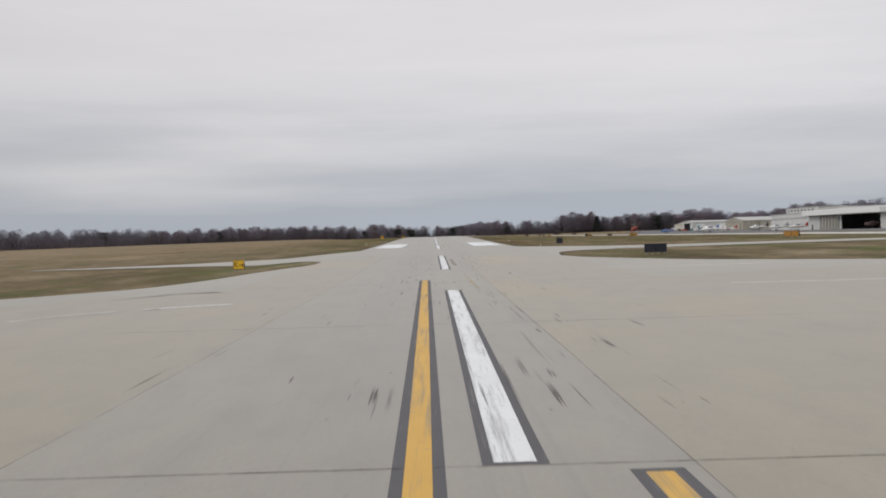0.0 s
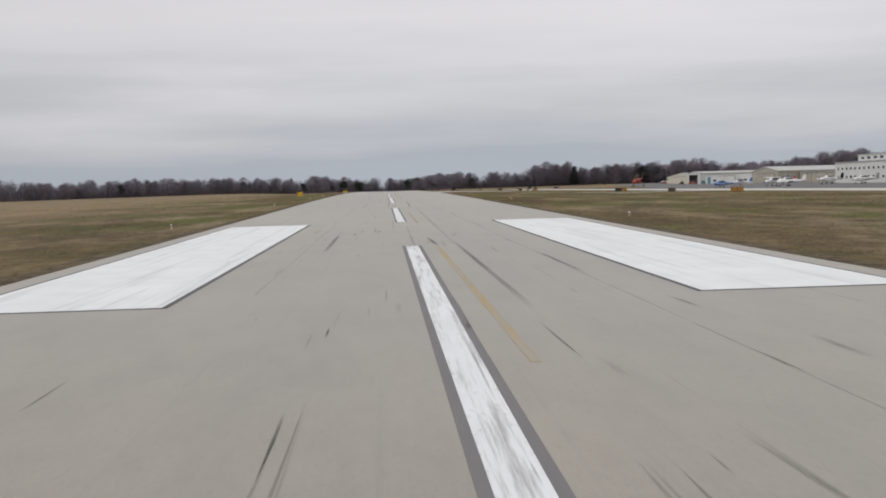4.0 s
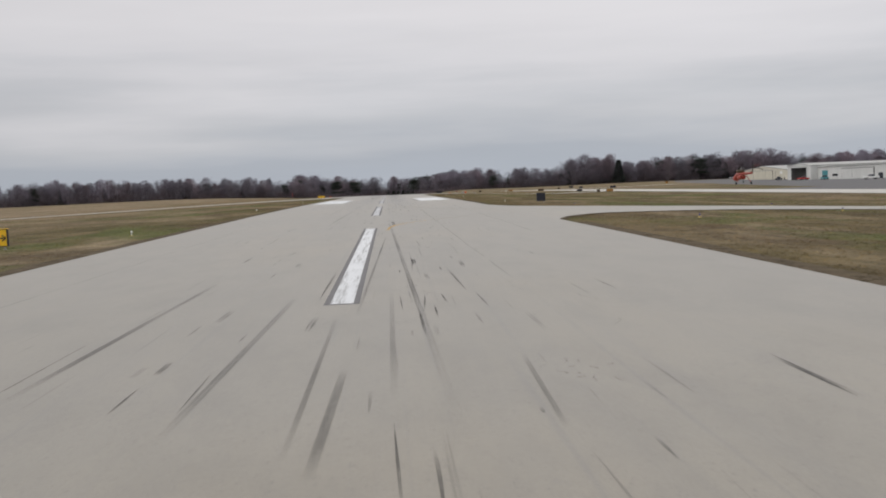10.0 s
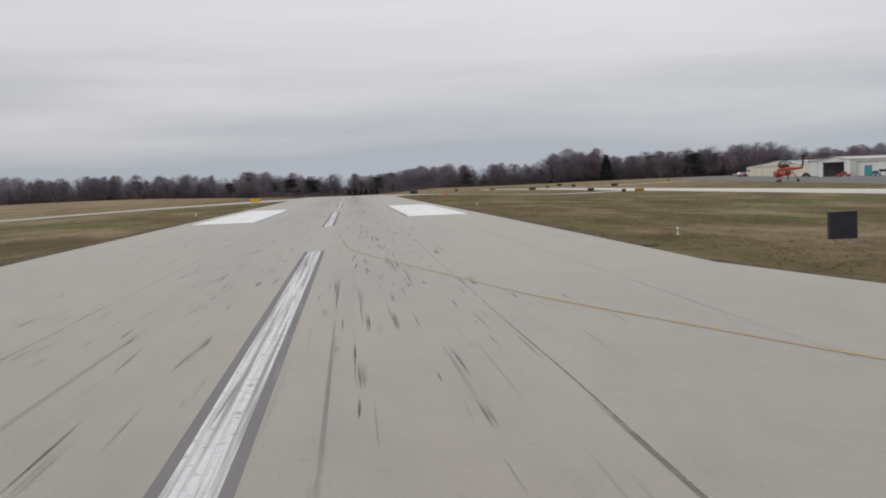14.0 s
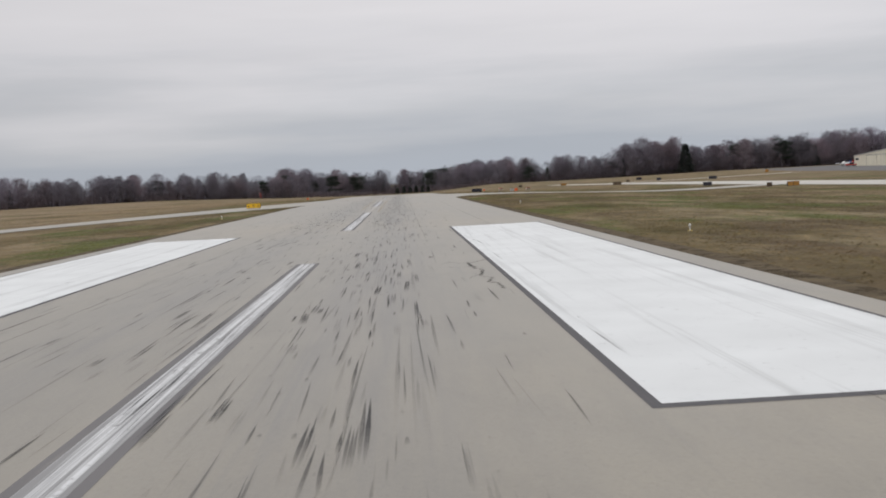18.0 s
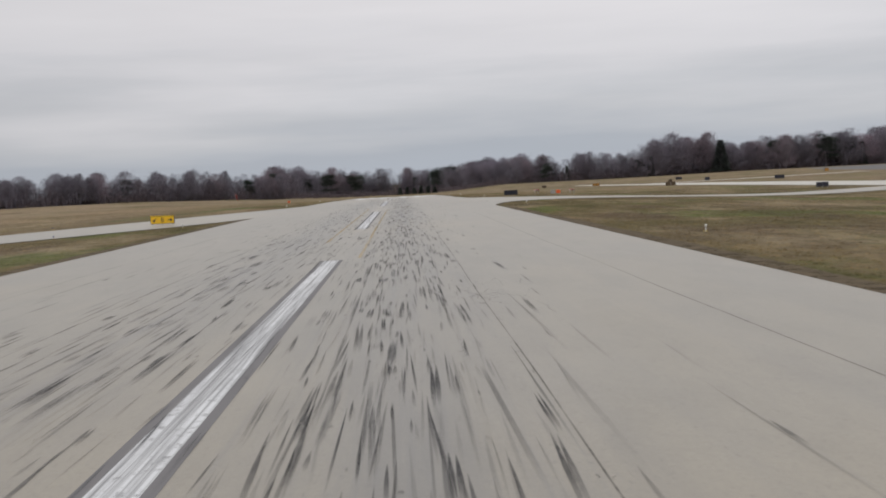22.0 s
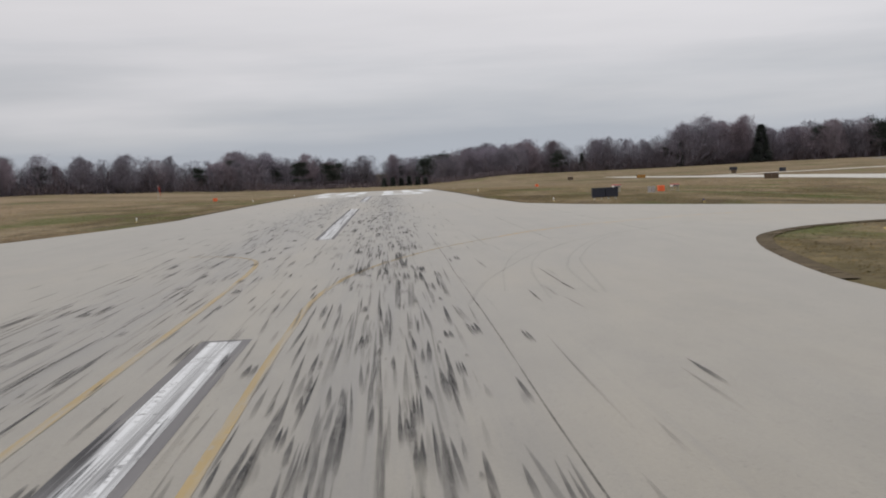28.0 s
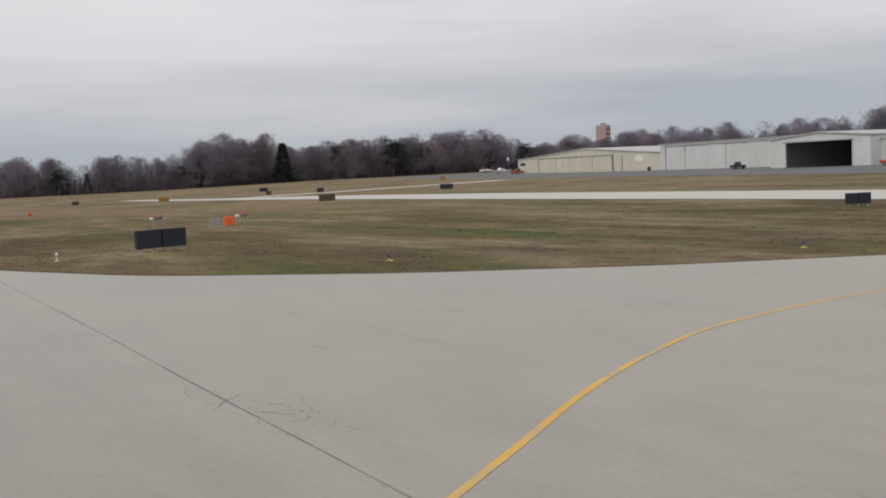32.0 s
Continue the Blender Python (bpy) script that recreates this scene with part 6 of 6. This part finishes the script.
# single trees that stand out
tree("spruce", SPRUCE[0], 172.0, 1041, 1.15, 40, 1.7)
tree("bare", BARE[4], 262, 842, 0.98, 30, 1.5)
tree("bare", BARE[2], 44, 1088, 1.0, 30, 1.2)
tree("bare", BARE[5], 54, 1074, 0.95, 30, 1.2)
tree("bare", BARE[6], 66, 1068, 0.9, 30, 1.2)
tree("pine", PINE[1], 22.5, 1108, 0.98, 10, 1.3)
tree("pine", PINE[0], -24.5, 1060, 0.80, 90, 1.35)
tree("pine", PINE[2], -37.0, 1050, 0.82, 200, 1.2)
tree("pine", PINE[0], -58.0, 990, 0.86, 20, 1.1)

# a row of small clipped cypresses beyond the runway's end
CYPRESS = spruce(90, 3.8, 0.75, 900, 0.02)
for x in (1.0, 4.6, 8.1, 11.4, 14.9, 18.2):
    t = new("cypress_tree")
    t.matrix_basis = pose(x, 1009 + x * 0.2, land_at(x, 1009) - 0.05, 0, 0, x * 40) @ Matrix.Diagonal((1, 1, rt.uniform(0.8, 1.1), 1))
    tagged(t, "small dark green cypress in a row beyond the runway", "tree", "row of cypresses")
    for me in CYPRESS:
        new(me.name, me).parent = t


def wood_mass(name, spots, label):
    """The trees further in, joined."""
    cv, cf, base = [], [], 0
    for x, y, s, kind, turn in spots:
        me = BARE[kind][1]
        n = len(me.vertices)
        co = np.zeros(n * 3)
        me.vertices.foreach_get("co", co)
        co = co.reshape(-1, 3)[: 3 * 1300]
        c, q = math.cos(turn), math.sin(turn)
        z0 = land_at(x, y)
        cv.append(np.stack([(co[:, 0] * c - co[:, 1] * q) * s * 1.2 + x, (co[:, 0] * q + co[:, 1] * c) * s * 1.2 + y, co[:, 2] * s + z0], -1))
        # twigs in the deep wood count double in width
        tri = cv[-1].reshape(-1, 3, 3)
        mid = (tri[:, 0] + tri[:, 1]) / 2
        tri[:, 0], tri[:, 1] = mid + (tri[:, 0] - mid) * 2.2, mid + (tri[:, 1] - mid) * 2.2
        # saplings and low boughs that fill the wood below the crowns
        g = np.random.default_rng(len(cv))
        k = 80
        bx, by = x + g.normal(0, 4.5, k), y + g.normal(0, 4.5, k)
        hh = 14 * s * g.uniform(0.25, 0.8, k)
        zz = land(bx, by) + hh * g.choice([0, 0, 0.3, 0.5], k)
        a = g.uniform(0, 3.14, k)
        wd = g.uniform(0.05, 0.2, k)
        ox, oy = np.cos(a) * wd, np.sin(a) * wd
        lean = g.normal(0, 0.1, (k, 2)) * hh[:, None]
        cv.append(np.stack([np.stack([bx - ox, by - oy, zz], -1), np.stack([bx + ox, by + oy, zz], -1), np.stack([bx + lean[:, 0], by + lean[:, 1], zz + hh * 0.7], -1)], 1).reshape(-1, 3))
    v = np.concatenate(cv)
    me = bpy.data.meshes.new(name)
    me.from_pydata(v.tolist(), [], np.arange(len(v)).reshape(-1, 3).tolist())
    me.materials.append(M["twigs"])
    return tagged(new(name, me), label, "woods", "", "stuff")


wood_mass("bare_woods", deep, "dense leafless grey-brown woods behind the field's edge trees")


def brush(name, lines, label):
    g = np.random.default_rng(9)
    tris = []
    for line, depth, height, count in lines:
        p = np.array(line, float)
        d = np.r_[0, np.cumsum(np.hypot(*np.diff(p, axis=0).T))]
        s = g.uniform(0, d[-1], count)
        x, y = np.interp(s, d, p[:, 0]) + g.normal(0, depth, count), np.interp(s, d, p[:, 1]) + g.normal(0, depth, count)
        h = height * (0.70 + 0.30 * np.sin(s * 0.13) * np.sin(s * 0.047 + 1)) * g.uniform(0.2, 1.1, count)
        q = np.stack([x, y, land(x, y) + h * g.random(count) ** 1.15], -1)
        dr = np.c_[g.normal(0, 0.5, (count, 2)), np.ones(count)]
        dr *= (g.uniform(0.8, 1.8, count) / np.linalg.norm(dr, axis=1))[:, None]
        a, w = g.uniform(0, 6.283, count), g.uniform(0.05, 0.15, count)
        side = np.stack([np.cos(a) * w, np.sin(a) * w, np.zeros(count)], -1)
        tris.append(np.stack([q - side, q + side, q + dr], 1).reshape(-1, 3))
    v = np.concatenate(tris)
    me = bpy.data.meshes.new(name)
    me.from_pydata(v.tolist(), [], np.arange(len(v)).reshape(-1, 3).tolist())
    me.materials.append(M["brush"])
    return tagged(new(name, me), label, "brush", "", "stuff")


brush("hedge_brush", [(WOODS[0][0], 4.5, 9.5, 60000), (WOODS[1][0], 3.5, 8.0, 13000), (WOODS[2][0], 3.5, 8.5, 15000), (WOODS[3][0], 4.0, 7.0, 7000), (WOODS[4][0], 4.5, 7.0, 3000), (WOODS[5][0], 4.5, 9.0, 9000), (WOODS[6][0], 4.5, 7.0, 9000), (WOODS[7][0], 3.5, 6.5, 12000), ([(-58, 985), (-30, 1003), (0, 1012), (30, 1022), (60, 1036)], 1.5, 2.6, 7000)], "tangled dry purple-brown brush at the foot of the woods")


# ---- grass at the pavement edges ----
def grass_tufts():
    g = np.random.default_rng(3)
    n = 190000
    side = np.where(g.random(n) < 0.6, 1, -1)
    x = side * (12.75 + np.where(g.random(n) < 0.45, g.exponential(7, n), g.uniform(0, 60, n)))
    y = g.uniform(155, 800, n)
    keep = np.abs(x) < 76
    # no grass on the taxiways
    for s, a, b in ((1, TAXI[0], TAXI[1]), (1, TAXI[2], TAXI[3]), (-1, TAXI[4], TAXI[5])):
        lo, hi = (np.interp(np.abs(x), *zip(*line)) for line in (a, b))
        keep &= ~((side == s) & (y > lo - 0.35) & (y < hi + 0.35))
    x, y = x[keep], y[keep]
    n = len(x)
    z = land(x, y)
    a = g.uniform(0, 6.283, n)
    far = np.clip((np.abs(x) - 12) / 40, 0, 1)
    h, w = g.uniform(0.015, 0.05, n) * (1 + 0.6 * far), g.uniform(0.03, 0.12, n) * (1 + far)
    foot = [np.stack([x + np.cos(a + q) * w, y + np.sin(a + q) * w, z - 0.005], -1) for q in (0.0, 2.094, 4.189)]
    tip = np.stack([x + g.normal(0, 0.3, n) * w, y + g.normal(0, 0.3, n) * w, z + h], -1)
    v = np.stack([*foot, tip], 1).reshape(-1, 3)
    k = np.arange(n, dtype=np.int32)[:, None] * 4
    loops = np.concatenate([k, k + 1, k + 3, k + 1, k + 2, k + 3, k + 2, k, k + 3], 1).ravel()
    me = bpy.data.meshes.new("grass_tufts")
    me.vertices.add(len(v))
    me.vertices.foreach_set("co", v.ravel())
    me.loops.add(len(loops))
    me.loops.foreach_set("vertex_index", loops.astype(np.int32))
    me.polygons.add(n * 3)
    me.polygons.foreach_set("loop_start", np.arange(0, len(loops), 3, dtype=np.int32))
    me.update(calc_edges=True)
    me.shade_smooth()
    me.materials.append(M["grass_blades"])
    return tagged(new("grass_tufts", me), "short dry olive and straw grass tufts beside the pavements", "grass", "", "stuff")


# taxiway edges as (distance from the centre line, y)
TAXI = (((11.2, 366), (11.8, 373.5), (13.3, 378), (16, 381.5), (26, 384), (50, 385), (82, 386)),
        ((11.2, 428), (11.5, 420), (13.5, 409), (18, 402), (25, 397.5), (46, 397), (82, 397)),
        ((11.8, 617.5), (12.3, 620.9), (13.3, 625.7), (14.7, 629.9), (17.4, 633.2), (19.9, 635), (22.7, 636.7), (28, 638.4), (45, 641.6), (62, 648), (82, 657)),
        ((11.2, 700), (12.1, 686), (12.6, 671), (16, 662.8), (21.5, 657.5), (28, 654.6), (38, 653.2), (60, 661), (82, 672)),
        ((11.2, 624), (14, 604), (19, 593), (26, 579), (33, 562), (41, 530), (52, 490), (75, 450)),
        ((11.2, 674), (14, 653), (18, 640), (26, 616), (36, 585), (47, 540), (59, 496), (80, 458)))
grass_tufts()


# ---- damp bare soil along the pavement edges ----
def soil_edge(pts, out, n, wide=1.0):
    p = resample(pts, n)
    t_ = np.gradient(p, axis=0)
    t_ /= np.hypot(t_[:, 0], t_[:, 1])[:, None]
    nrm = np.stack([t_[:, 1], -t_[:, 0]], -1) * out
    g = np.random.default_rng(int(abs(p).sum()) % 1000)
    w = (0.22 if wide == 1.0 else 0.6) + wide * 0.4 * np.convolve(g.random(n + 6), np.ones(7) / 7, "valid")[:n, None] + 0.12 * g.random((n, 1))
    return ribbon("edge_soil", p - nrm * 0.3, p + nrm * w, 0.036, "soil", "", "", n, 2, ground, "part")


for x, spans in ((HALF, ((158, 368), (426, 608), (698, 826))), (-HALF, ((154, 616), (672, 826)))):
    for y0, y1 in spans:
        soil_edge([(x, y0), (x, (y0 + y1) / 2), (x, y1)], 1 if x > 0 else -1, int((y1 - y0) / 1.0), 1.35)
soil_edge([(11.8, 617.5), (12.3, 620.9), (13.3, 625.7), (14.7, 629.9), (17.4, 633.2), (19.9, 635.0), (22.7, 636.7), (28, 638.4), (45, 641.6), (62, 648)], 1, 60)
soil_edge([(12.1, 686), (12.6, 671), (16, 662.8), (21.5, 657.5), (28, 654.6), (38, 653.2), (60, 661)], -1, 70)
soil_edge([(11.8, 373.5), (13.3, 378), (16, 381.5), (26, 384), (50, 385)], 1, 50)
soil_edge([(11.5, 420), (13.5, 409), (18, 402), (25, 397.5), (46, 397)], -1, 50)
soil_edge([(12, 101), (13, 111), (15.7, 117), (23, 121), (40, 121)], 1, 40)
soil_edge([(11.6, 155), (12.8, 151), (15, 147.5), (22, 139), (30, 134.5), (44, 133)], -1, 40)
